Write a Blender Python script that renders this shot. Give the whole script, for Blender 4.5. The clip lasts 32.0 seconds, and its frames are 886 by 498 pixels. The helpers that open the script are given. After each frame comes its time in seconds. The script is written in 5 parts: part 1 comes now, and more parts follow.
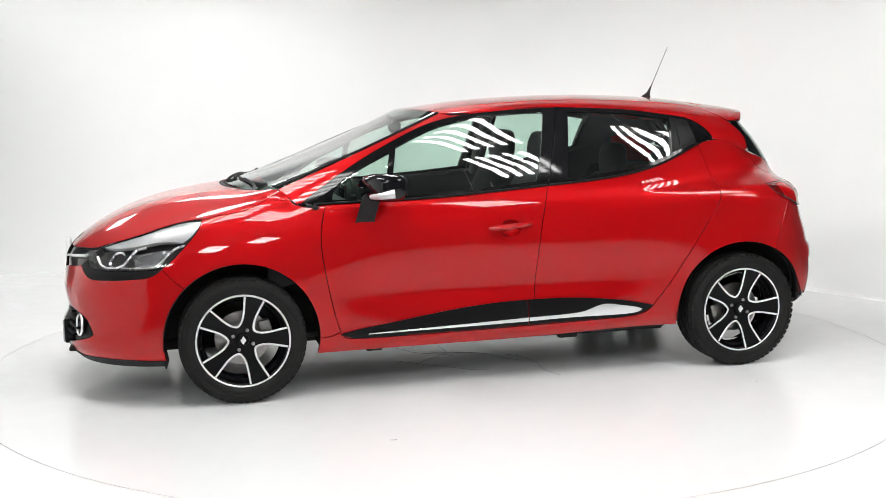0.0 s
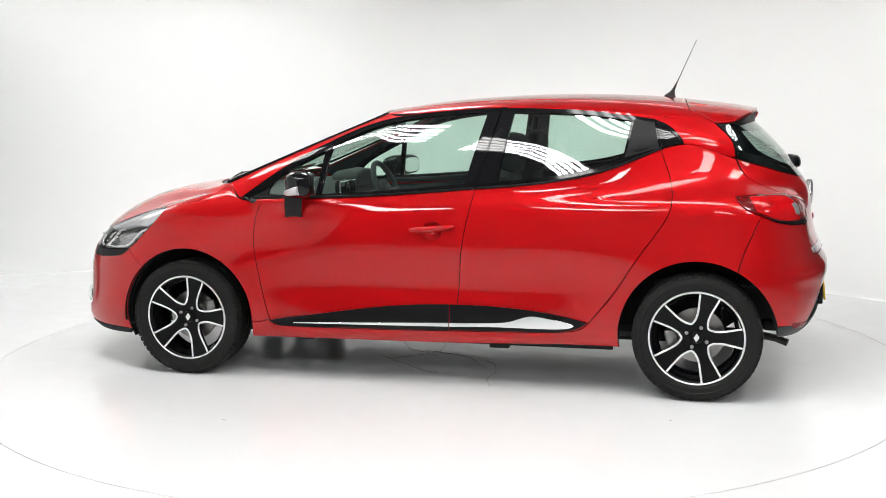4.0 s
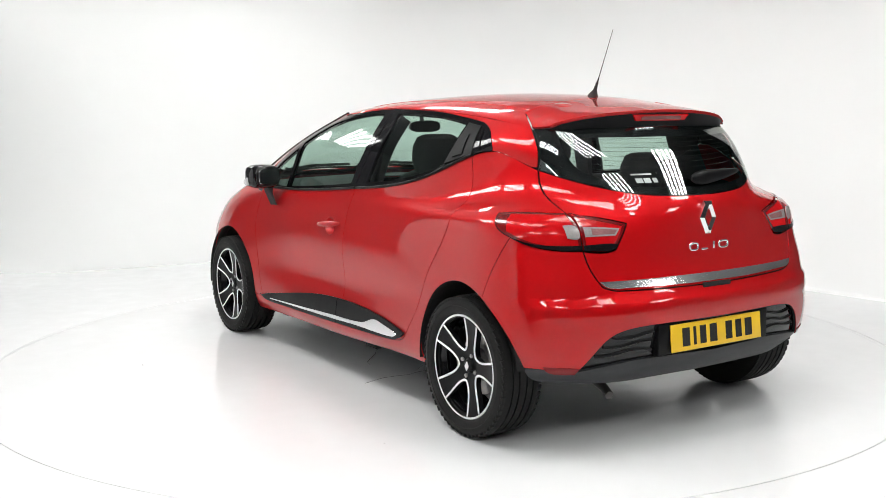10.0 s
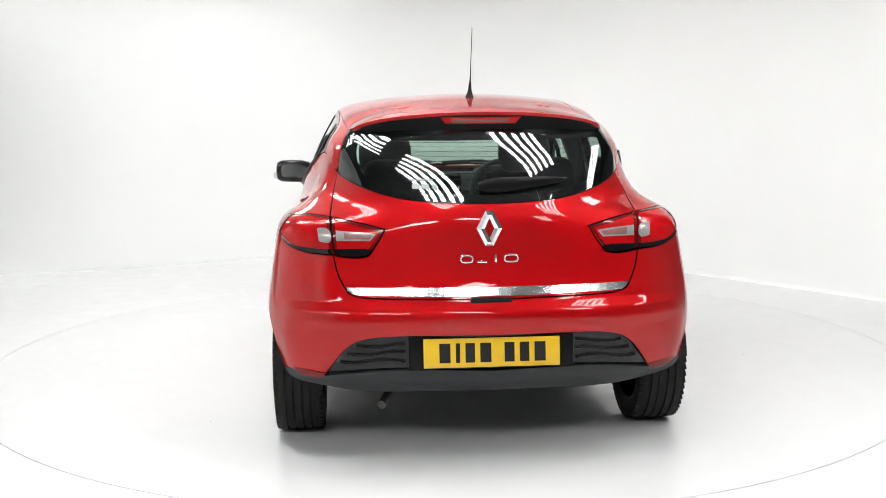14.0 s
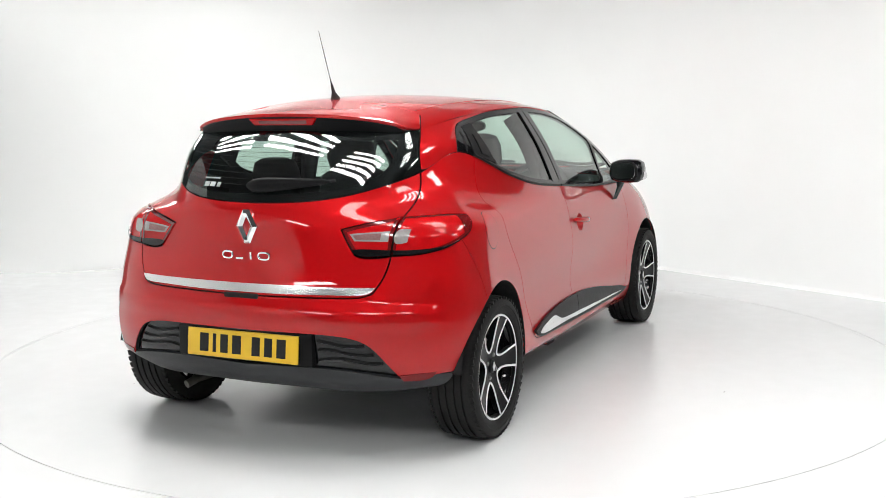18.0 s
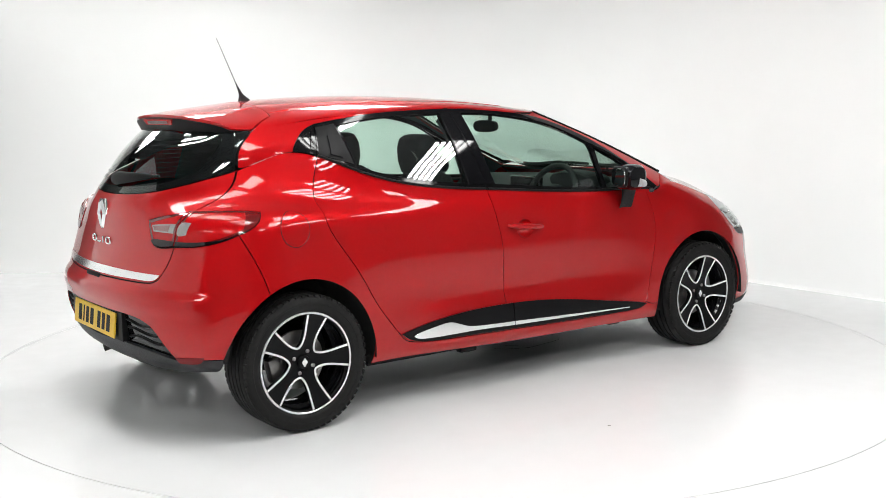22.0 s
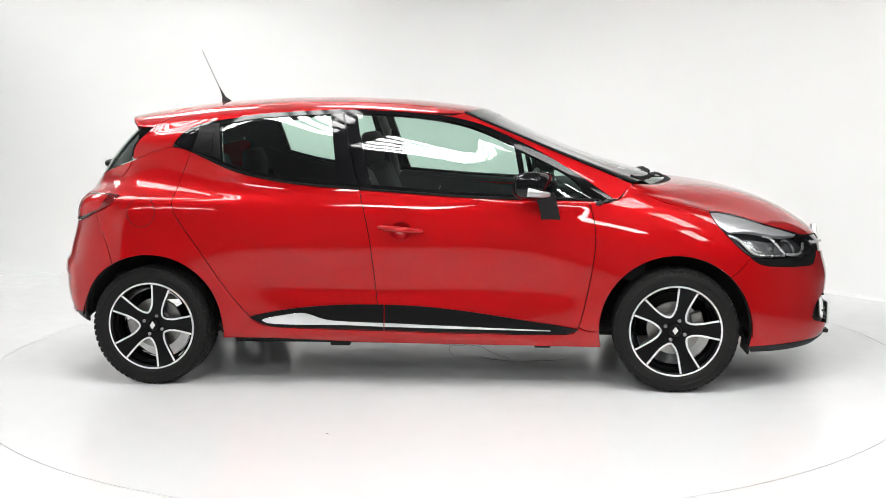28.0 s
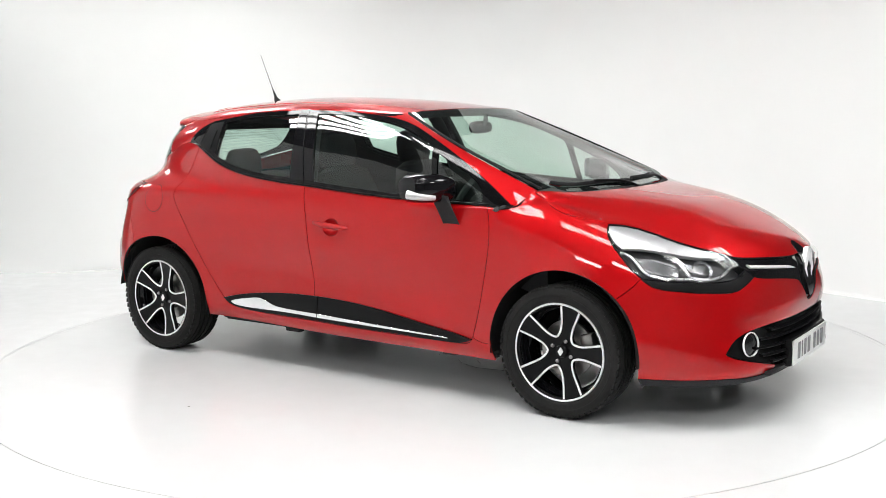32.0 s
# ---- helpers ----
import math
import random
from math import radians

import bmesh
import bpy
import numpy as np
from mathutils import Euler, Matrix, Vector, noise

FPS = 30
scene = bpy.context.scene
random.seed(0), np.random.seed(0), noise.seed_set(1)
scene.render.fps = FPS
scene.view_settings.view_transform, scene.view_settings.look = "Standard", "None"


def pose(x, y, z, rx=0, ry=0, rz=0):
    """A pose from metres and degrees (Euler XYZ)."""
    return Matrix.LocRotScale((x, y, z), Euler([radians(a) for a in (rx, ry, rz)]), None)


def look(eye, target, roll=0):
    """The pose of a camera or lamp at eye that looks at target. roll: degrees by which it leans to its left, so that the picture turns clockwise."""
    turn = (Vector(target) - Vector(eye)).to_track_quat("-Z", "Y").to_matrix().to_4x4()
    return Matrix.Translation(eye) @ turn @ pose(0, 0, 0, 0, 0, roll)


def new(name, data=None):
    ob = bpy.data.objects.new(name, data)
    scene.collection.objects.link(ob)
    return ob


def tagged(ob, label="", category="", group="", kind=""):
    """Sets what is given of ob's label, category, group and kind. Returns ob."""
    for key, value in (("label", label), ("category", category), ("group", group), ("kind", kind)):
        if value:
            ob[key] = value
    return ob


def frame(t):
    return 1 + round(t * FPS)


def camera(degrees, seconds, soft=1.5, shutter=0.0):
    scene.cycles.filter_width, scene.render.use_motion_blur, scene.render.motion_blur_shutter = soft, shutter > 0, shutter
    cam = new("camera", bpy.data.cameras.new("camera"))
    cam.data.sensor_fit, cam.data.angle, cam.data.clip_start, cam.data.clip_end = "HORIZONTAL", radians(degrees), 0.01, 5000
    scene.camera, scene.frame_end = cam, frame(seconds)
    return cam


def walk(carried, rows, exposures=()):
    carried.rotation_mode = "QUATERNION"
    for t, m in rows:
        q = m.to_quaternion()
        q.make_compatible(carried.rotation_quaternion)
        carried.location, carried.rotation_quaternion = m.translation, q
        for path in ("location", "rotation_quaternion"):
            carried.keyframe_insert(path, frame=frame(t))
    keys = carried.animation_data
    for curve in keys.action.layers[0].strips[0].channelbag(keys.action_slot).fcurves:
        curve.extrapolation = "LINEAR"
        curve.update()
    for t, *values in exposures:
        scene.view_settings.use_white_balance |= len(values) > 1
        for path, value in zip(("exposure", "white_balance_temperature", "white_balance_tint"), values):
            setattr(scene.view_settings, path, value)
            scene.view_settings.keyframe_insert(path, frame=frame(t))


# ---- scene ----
# ---------------------------------------------------------------- camera
cam = camera(45.52, 32.0, soft=0.85)
EYE = (0.0, -5.921, 1.374)
AIM = (EYE[0] - math.sin(radians(0.118)) * math.cos(radians(7.677)),
       EYE[1] + math.cos(radians(0.118)) * math.cos(radians(7.677)),
       EYE[2] - math.sin(radians(7.677)))
walk(cam, [(0.0, look(EYE, AIM, -0.626)), (32.0, look(EYE, AIM, -0.626))], exposures=[(0.0, 0.0), (32.0, 0.0)])

# ---------------------------------------------------------------- world
world = bpy.data.worlds.new("studio_air")
world.use_nodes = True
world.node_tree.nodes["Background"].inputs[0].default_value = (0.9, 0.95, 1.0, 1)
world.node_tree.nodes["Background"].inputs[1].default_value = 0.05
scene.world = world

# ---------------------------------------------------------------- materials


def material(name, colour, rough=0.5, metal=0.0, coat=0.0, coat_rough=0.03, emit=0.0, grain=0.0, grain_scale=40.0,
             bump=0.0, bump_scale=200.0, rough_var=0.0, trans=0.0, ior=1.5, spec=0.5, alpha=1.0):
    """A principled material with colour grain at two scales and a fine relief."""
    m = bpy.data.materials.new(name)
    m.use_nodes = True
    nt = m.node_tree
    b = nt.nodes["Principled BSDF"]
    c4 = (*colour, 1)
    b.inputs["Base Color"].default_value = c4
    b.inputs["Roughness"].default_value = rough
    b.inputs["Metallic"].default_value = metal
    b.inputs["Coat Weight"].default_value = coat
    b.inputs["Coat Roughness"].default_value = coat_rough
    b.inputs["Transmission Weight"].default_value = trans
    b.inputs["IOR"].default_value = ior
    b.inputs["Specular IOR Level"].default_value = spec
    b.inputs["Alpha"].default_value = alpha
    if emit:
        b.inputs["Emission Color"].default_value = c4
        b.inputs["Emission Strength"].default_value = emit
    if grain or bump or rough_var:
        tc = nt.nodes.new("ShaderNodeTexCoord")
        fine = nt.nodes.new("ShaderNodeTexNoise")
        fine.inputs["Scale"].default_value = grain_scale
        fine.inputs["Detail"].default_value = 6
        wide = nt.nodes.new("ShaderNodeTexNoise")
        wide.inputs["Scale"].default_value = grain_scale / 12
        wide.inputs["Detail"].default_value = 3
        for n in (fine, wide):
            nt.links.new(tc.outputs["Object"], n.inputs["Vector"])
        add = nt.nodes.new("ShaderNodeMath")
        add.operation = "ADD"
        nt.links.new(fine.outputs["Fac"], add.inputs[0])
        nt.links.new(wide.outputs["Fac"], add.inputs[1])
        if grain:
            ramp = nt.nodes.new("ShaderNodeMapRange")
            ramp.inputs["From Min"].default_value = 0.6
            ramp.inputs["From Max"].default_value = 1.4
            nt.links.new(add.outputs[0], ramp.inputs["Value"])
            mix = nt.nodes.new("ShaderNodeMix")
            mix.data_type = "RGBA"
            mix.inputs["A"].default_value = (*[max(0, c * (1 - grain)) for c in colour], 1)
            mix.inputs["B"].default_value = (*[min(1, c * (1 + grain)) for c in colour], 1)
            nt.links.new(ramp.outputs["Result"], mix.inputs["Factor"])
            nt.links.new(mix.outputs["Result"], b.inputs["Base Color"])
        if rough_var:
            rr = nt.nodes.new("ShaderNodeMapRange")
            rr.inputs["From Min"].default_value = 0.6
            rr.inputs["From Max"].default_value = 1.4
            rr.inputs["To Min"].default_value = max(0, rough - rough_var)
            rr.inputs["To Max"].default_value = min(1, rough + rough_var)
            nt.links.new(add.outputs[0], rr.inputs["Value"])
            nt.links.new(rr.outputs["Result"], b.inputs["Roughness"])
        if bump:
            bn = nt.nodes.new("ShaderNodeTexNoise")
            bn.inputs["Scale"].default_value = bump_scale
            bn.inputs["Detail"].default_value = 4
            nt.links.new(tc.outputs["Object"], bn.inputs["Vector"])
            bp = nt.nodes.new("ShaderNodeBump")
            bp.inputs["Strength"].default_value = bump
            bp.inputs["Distance"].default_value = 0.002
            nt.links.new(bn.outputs["Fac"], bp.inputs["Height"])
            nt.links.new(bp.outputs["Normal"], b.inputs["Normal"])
    return m


RED = material("red_metallic_paint", (0.44, 0.0022, 0.0042), 0.47, 0.47, 1.0, 0.010, grain=0.05, grain_scale=900, spec=0.05)
RED.node_tree.nodes["Principled BSDF"].inputs["Coat IOR"].default_value = 1.45
RED_DARK = material("red_paint_underside", (0.35, 0.006, 0.010), 0.5)
BLACK_GLOSS = material("black_gloss_plastic", (0.005, 0.005, 0.006), 0.05, spec=0.4, rough_var=0.02, grain_scale=30)
BLACK_SATIN = material("black_satin_plastic", (0.006, 0.006, 0.0065), 0.38, rough_var=0.05, spec=0.12)
FRAME_BLACK = material("black_window_trim", (0.004, 0.004, 0.0045), 0.07, rough_var=0.03, spec=0.3)
BLACK_MATT = material("black_grained_plastic", (0.018, 0.018, 0.019), 0.6, grain=0.15, bump=0.4, bump_scale=600, spec=0.2)
# Near-black that puts the shade of gaps, recesses and openings into colour.
VOID = material("cavity_shade_black", (0.004, 0.004, 0.004), 0.9)
RUBBER = material("tyre_rubber", (0.012, 0.0117, 0.0114), 0.62, grain=0.3, grain_scale=60, bump=0.3, bump_scale=300, spec=0.18)
CHROME = material("chrome", (0.82, 0.83, 0.84), 0.07, 1.0, rough_var=0.03, grain_scale=20)
BAR_CHROME = material("satin_chrome", (0.80, 0.81, 0.82), 0.17, 1.0, rough_var=0.03, grain_scale=20)
SILVER = material("machined_alloy", (0.80, 0.80, 0.80), 0.28, 1.0, rough_var=0.06, grain_scale=60)
ALLOY = material("diamond_cut_alloy", (0.86, 0.86, 0.86), 0.36, 0.35, coat=0.4, rough_var=0.05, grain_scale=60)
STEEL = material("brake_steel", (0.35, 0.34, 0.33), 0.38, 1.0, grain=0.2, grain_scale=30)
UNDER = material("underbody_seal", (0.02, 0.02, 0.02), 0.8, grain=0.3, bump=0.5, bump_scale=80, spec=0.1)
CLOTH = material("dark_seat_cloth", (0.02, 0.02, 0.022), 0.9, grain=0.25, grain_scale=120, bump=0.5, bump_scale=700)
DASH = material("soft_dashboard", (0.022, 0.023, 0.025), 0.65, grain=0.1, bump=0.3, bump_scale=500)
LINING = material("light_headlining", (0.35, 0.35, 0.34), 0.9, grain=0.08, bump=0.2)
YELLOW = material("yellow_plate", (0.80, 0.50, 0.02), 0.35, grain=0.03)
PLATE_WHITE = material("white_plate", (0.75, 0.75, 0.74), 0.3, grain=0.03)
WHITE_WALL = material("white_wall_paint", (0.86, 0.868, 0.862), 0.75, grain=0.012, grain_scale=3, bump=0.05, bump_scale=90)
WHITE_FLOOR = material("white_gloss_floor_paint", (0.80, 0.81, 0.815), 0.19, grain=0.012, grain_scale=8, rough_var=0.05, bump=0.02, bump_scale=60)

# ---------------------------------------------------------------- smooth surfaces
from mathutils.geometry import delaunay_2d_cdt

OFFSET = Vector((-0.1058, -0.0208, 0.0))  # the car's middle stands this far from the turntable's axis


class Spline:
    """Natural cubic spline weights over fixed knots."""

    def __init__(self, knots):
        k = np.asarray(knots, float)
        n = len(k)
        h = np.diff(k)
        a = np.eye(n)
        r = np.zeros((n, n))
        for i in range(1, n - 1):
            a[i, i - 1:i + 2] = h[i - 1], 2 * (h[i - 1] + h[i]), h[i]
            r[i, i - 1] += 6 / h[i - 1]
            r[i, i] -= 6 / h[i - 1] + 6 / h[i]
            r[i, i + 1] += 6 / h[i]
        self.k, self.h, self.second, self.n = k, h, np.linalg.solve(a, r), n

    def weights(self, t):
        t = np.asarray(t, float)
        i = np.clip(np.searchsorted(self.k, t) - 1, 0, self.n - 2)
        h, a = self.h[i], (self.k[i + 1] - t) / self.h[i]
        b = 1 - a
        w = np.zeros((len(t), self.n))
        m = np.arange(len(t))
        w[m, i] += a
        w[m, i + 1] += b
        w += ((a ** 3 - a) * h * h / 6)[:, None] * self.second[i] + ((b ** 3 - b) * h * h / 6)[:, None] * self.second[i + 1]
        return w


def smooth(points, step=0.02):
    """A smooth line through points, sampled about every step."""
    p = np.asarray(points, float)
    if len(p) == 2:
        n = max(1, int(np.linalg.norm(p[1] - p[0]) / step))
        return p[0] + (p[1] - p[0]) * np.linspace(0, 1, n + 1)[:, None]
    k = np.r_[0, np.cumsum(np.sqrt(np.linalg.norm(np.diff(p, axis=0), axis=1)))]
    n = max(len(p), int(np.linalg.norm(np.diff(p, axis=0), axis=1).sum() / step))
    return Spline(k).weights(np.linspace(0, k[-1], n + 1)) @ p


class Surface:
    """A smooth skin through rows of points. Each row runs round the car's left half; ends that lie on the
    middle plane are mirrored so that the skin crosses it smoothly."""

    def __init__(self, rows, row_knots=None, mirror=(True, True)):
        g = np.array(rows, float)
        self.lines, self.stations = g.shape[:2]
        flip = np.array([1, -1, 1])
        d = np.sqrt(np.linalg.norm(np.diff(g, axis=1), axis=2)).mean(0) ** 2
        ku = np.r_[0, np.cumsum(d)]
        self.u1 = ku[-1]
        if mirror[0]:
            g = np.concatenate([g[:, 3:0:-1] * flip, g], 1)
            ku = np.r_[-ku[3:0:-1], ku]
        if mirror[1]:
            g = np.concatenate([g, g[:, -2:-5:-1] * flip], 1)
            e = ku[-1]
            ku = np.r_[ku, 2 * e - ku[-2:-5:-1]]
        kv = np.arange(self.lines) * 0.12 if row_knots is None else np.asarray(row_knots, float)
        self.v1 = kv[-1]
        self.g, self.su, self.sv = g, Spline(ku), Spline(kv)
        uu, vv = np.meshgrid(np.linspace(0, self.u1, 500), np.linspace(0, self.v1, 160))
        self.grid_uv = np.stack([uu.ravel(), vv.ravel()], 1)
        self.grid_p = self.at(self.grid_uv)
        self.turn = 1
        p, _du, _dv, n = self.frame_at([(self.u1 / 2, self.v1 / 2)])
        if (n[0] * (p[0] - [0, 0, .7])).sum() < 0:
            self.turn = -1

    def at(self, uv):
        uv = np.atleast_2d(uv)
        out = np.zeros((len(uv), 3))
        for s in range(0, len(uv), 20000):
            w = self.su.weights(uv[s:s + 20000, 0])
            z = self.sv.weights(uv[s:s + 20000, 1])
            out[s:s + 20000] = np.einsum("ni,nj,ijk->nk", z, w, self.g)
        return out

    def frame_at(self, uv):
        """Points, the two slopes and the outward normals."""
        uv = np.atleast_2d(uv)
        e = 1e-4
        p = self.at(uv)
        du = (self.at(uv + [e, 0]) - self.at(uv - [e, 0])) / (2 * e)
        dv = (self.at(uv + [0, e]) - self.at(uv - [0, e])) / (2 * e)
        n = np.cross(du, dv) * self.turn
        n /= np.linalg.norm(n, axis=1)[:, None] + 1e-12
        return p, du, dv, n

    def find(self, view, pts):
        """The skin's own coordinates of points drawn in a view: s side (x, z), e end (y, z), t top (x, y).
        b names the car's back end, f its front."""
        pts = np.atleast_2d(np.asarray(pts, float))
        ax = {"s": (0, 2), "b": (1, 2), "f": (1, 2), "t": (0, 1)}[view]
        ok = {"s": np.ones(len(self.grid_p), bool), "b": self.grid_p[:, 0] < -1.35, "f": self.grid_p[:, 0] > 1.5,
              "t": np.ones(len(self.grid_p), bool)}[view]
        idx = np.nonzero(ok)[0]
        q = self.grid_p[idx][:, ax]
        uv = np.array([self.grid_uv[idx[((q - p) ** 2).sum(1).argmin()]] for p in pts])
        for _ in range(6):
            p, du, dv, _n = self.frame_at(uv)
            a, b = du[:, ax], dv[:, ax]
            r = pts - p[:, ax]
            det = a[:, 0] * b[:, 1] - a[:, 1] * b[:, 0]
            det = np.where(np.abs(det) < 1e-3, 1e-3, det)
            st = np.stack([(r[:, 0] * b[:, 1] - r[:, 1] * b[:, 0]) / det, (a[:, 0] * r[:, 1] - a[:, 1] * r[:, 0]) / det], 1)
            uv = uv + np.clip(st, -0.03, 0.03)
            uv = np.clip(uv, [-0.0, -0.02], [self.u1, self.v1 + 0.02])
        return uv


# The lower skin: rows from the bottom edge up to the belt, the cowl and the rear window's sill.
# Each row starts on the nose's middle, runs down the left flank and ends on the tail's middle.
LOW_FOOT = [(2.085, 0, .190), (2.07, .30, .190), (1.995, .54, .190), (1.86, .69, .190), (1.66, .775, .190), (1.30, .800, .200), (.93, .795, .205), (.40, .785, .208), (-.23, .785, .216), (-.92, .795, .232), (-1.30, .815, .245), (-1.625, .770, .300), (-1.70, .655, .290), (-1.77, .48, .278), (-1.80, .25, .278), (-1.81, 0, .278)]
LOW_SILL = [(2.135, .000, .270), (2.120, .300, .265), (2.045, .550, .255), (1.900, .700, .255), (1.660, .805, .270), (1.300, .840, .290), (.930, .828, .285), (.400, .818, .280), (-.230, .819, .285), (-.920, .825, .305), (-1.300, .850, .320), (-1.630, .810, .345), (-1.755, .680, .345), (-1.825, .490, .345), (-1.865, .250, .345), (-1.880, .000, .345)]
LOW_TURN = [(2.120, .000, .390), (2.105, .300, .380), (2.030, .550, .370), (1.880, .710, .370), (1.650, .815, .385), (1.300, .855, .410), (.930, .834, .405), (.400, .810, .400), (-.230, .812, .405), (-.920, .832, .420), (-1.300, .864, .430), (-1.620, .836, .455), (-1.775, .697, .460), (-1.855, .490, .465), (-1.890, .250, .465), (-1.900, .000, .465)]
LOW_HOLLOW = [(2.140, .000, .510), (2.118, .300, .500), (2.020, .550, .490), (1.860, .700, .490), (1.630, .805, .505), (1.300, .852, .530), (.930, .831, .515), (.400, .797, .505), (-.230, .800, .510), (-.920, .832, .545), (-1.300, .868, .555), (-1.617, .838, .570), (-1.772, .690, .580), (-1.860, .490, .585), (-1.900, .250, .590), (-1.912, .000, .590)]
LOW_WAIST = [(2.128, .000, .610), (2.095, .300, .605), (1.998, .545, .600), (1.846, .692, .605), (1.608, .794, .625), (1.260, .838, .650), (.920, .826, .655), (.400, .812, .655), (-.230, .818, .660), (-.920, .838, .670), (-1.290, .856, .680), (-1.610, .824, .690), (-1.757, .678, .690), (-1.820, .490, .690), (-1.865, .250, .690), (-1.880, .000, .690)]
LOW_SWELL = [(2.098, .000, .696), (2.056, .300, .698), (1.925, .520, .712), (1.763, .664, .735), (1.522, .764, .770), (1.200, .806, .790), (.910, .806, .785), (.400, .806, .780), (-.230, .811, .785), (-.920, .828, .805), (-1.290, .838, .820), (-1.590, .803, .825), (-1.728, .662, .815), (-1.790, .485, .805), (-1.835, .250, .800), (-1.850, .000, .800)]
LOW_SHOULDER = [(1.925, .000, .826), (1.880, .300, .827), (1.765, .500, .818), (1.590, .635, .835), (1.370, .728, .872), (1.120, .768, .882), (.900, .785, .860), (.400, .790, .858), (-.230, .797, .880), (-.920, .808, .912), (-1.280, .810, .930), (-1.562, .764, .933), (-1.700, .643, .925), (-1.762, .465, .917), (-1.820, .250, .900), (-1.838, .000, .900)]
LOW_CROWN = [(1.650, .000, .930), (1.615, .300, .929), (1.505, .490, .912), (1.370, .620, .906), (1.200, .705, .935), (1.060, .745, .918), (.890, .772, .905), (.400, .779, .905), (-.230, .780, .936), (-.920, .757, .972), (-1.255, .704, 1.005), (-1.482, .645, 1.010), (-1.622, .548, .992), (-1.725, .415, .980), (-1.805, .220, .965), (-1.825, .000, .962)]
LOW_BELT = [(1.310, .000, .985), (1.265, .330, .985), (1.172, .550, .986), (1.095, .676, .992), (1.052, .720, .953), (1.010, .752, .916), (.870, .762, .917), (.400, .768, .930), (-.230, .768, .975), (-.920, .725, 1.085), (-1.220, .635, 1.185), (-1.440, .585, 1.120), (-1.585, .510, 1.075), (-1.700, .385, 1.035), (-1.775, .220, 1.012), (-1.800, .000, 1.005)]
LOW = Surface([LOW_FOOT, LOW_SILL, LOW_TURN, LOW_HOLLOW, LOW_WAIST, LOW_SWELL, LOW_SHOULDER, LOW_CROWN, LOW_BELT])

# The upper skin: from that line to the windscreen's head, the cantrail and the rear window's head.
TOP_BELT = [(1.310, .000, .985), (1.265, .330, .985), (1.172, .550, .986), (1.095, .676, .992), (1.052, .720, .953), (1.010, .752, .916), (.860, .762, .915), (.600, .766, .921), (.100, .769, .952), (-.400, .765, .993), (-.850, .735, 1.065), (-1.220, .635, 1.185), (-1.440, .585, 1.120), (-1.585, .510, 1.075), (-1.700, .385, 1.035), (-1.775, .220, 1.012), (-1.800, .000, 1.005)]
TOP_MIDDLE = [(.806, .000, 1.143), (.786, .300, 1.149), (.722, .500, 1.166), (.645, .642, 1.182), (.617, .666, 1.172), (.575, .686, 1.158), (.450, .692, 1.152), (.260, .696, 1.150), (-.120, .696, 1.168), (-.500, .688, 1.190), (-.880, .660, 1.205), (-1.220, .608, 1.243), (-1.415, .572, 1.205), (-1.505, .520, 1.190), (-1.590, .400, 1.175), (-1.655, .220, 1.165), (-1.680, .000, 1.160)]
TOP_HEAD = [(.340, .000, 1.367), (.328, .270, 1.363), (.297, .440, 1.356), (.264, .535, 1.342), (.237, .556, 1.336), (.200, .575, 1.330), (.070, .583, 1.349), (-.100, .586, 1.361), (-.370, .588, 1.369), (-.620, .585, 1.361), (-.900, .568, 1.340), (-1.160, .552, 1.312), (-1.350, .530, 1.285), (-1.435, .500, 1.275), (-1.490, .380, 1.278), (-1.535, .220, 1.282), (-1.555, .000, 1.285)]
TOP = Surface([TOP_BELT, TOP_MIDDLE, TOP_HEAD])

# The roof: rows from the middle out to the cantrail; it runs back onto the spoiler.
ROOF_X = [.340, .12, -.10, -.37, -.62, -.90, -1.16, -1.35, -1.475, -1.565]
ROOF_Z = [1.366, 1.397, 1.418, 1.432, 1.436, 1.428, 1.410, 1.387, 1.370, 1.353]
ROOF_EDGE = [(.264, .535, 1.342), (.12, .580, 1.344), (-.10, .586, 1.361), (-.37, .588, 1.369), (-.62, .585, 1.361), (-.90, .568, 1.340), (-1.16, .552, 1.312), (-1.35, .530, 1.285), (-1.415, .52, 1.288), (-1.445, .51, 1.292)]


def roof_rows():
    rows = []
    for f, drop, in ((0, 0), (.12, .010), (.35, .080), (.65, .275), (.86, .56), (.96, .81), (1, 1)):
        rows.append([(x + (e[0] - x) * f ** 3, e[1] * f, z + (e[2] - z) * drop) for x, z, e in zip(ROOF_X, ROOF_Z, ROOF_EDGE)])
    return rows


ROOF = Surface(roof_rows(), [0, .069, .20, .37, .49, .55, .59], mirror=(False, False))

# ---------------------------------------------------------------- building parts


def link(name, mesh, mat, parent, label=""):
    ob = new(name, mesh)
    if isinstance(mat, (list, tuple)):
        for m in mat:
            mesh.materials.append(m)
    else:
        mesh.materials.append(mat)
    if parent is not None:
        ob.parent = parent
        if parent.parent is None and parent.get("spun"):
            ob.location = OFFSET
    if label:
        ob["label"] = label
    return ob


def part(name, bm, mat, parent, label="", flat=False, angle=35):
    """Links a bmesh as one mesh object under a thing or a part."""
    bmesh.ops.recalc_face_normals(bm, faces=bm.faces)
    for f in bm.faces:
        f.smooth = not flat
    if not flat:
        for e in bm.edges:
            if len(e.link_faces) == 2 and e.calc_face_angle(0) > radians(angle):
                e.smooth = False
    me = bpy.data.meshes.new(name)
    bm.to_mesh(me)
    bm.free()
    return link(name, me, mat, parent, label)


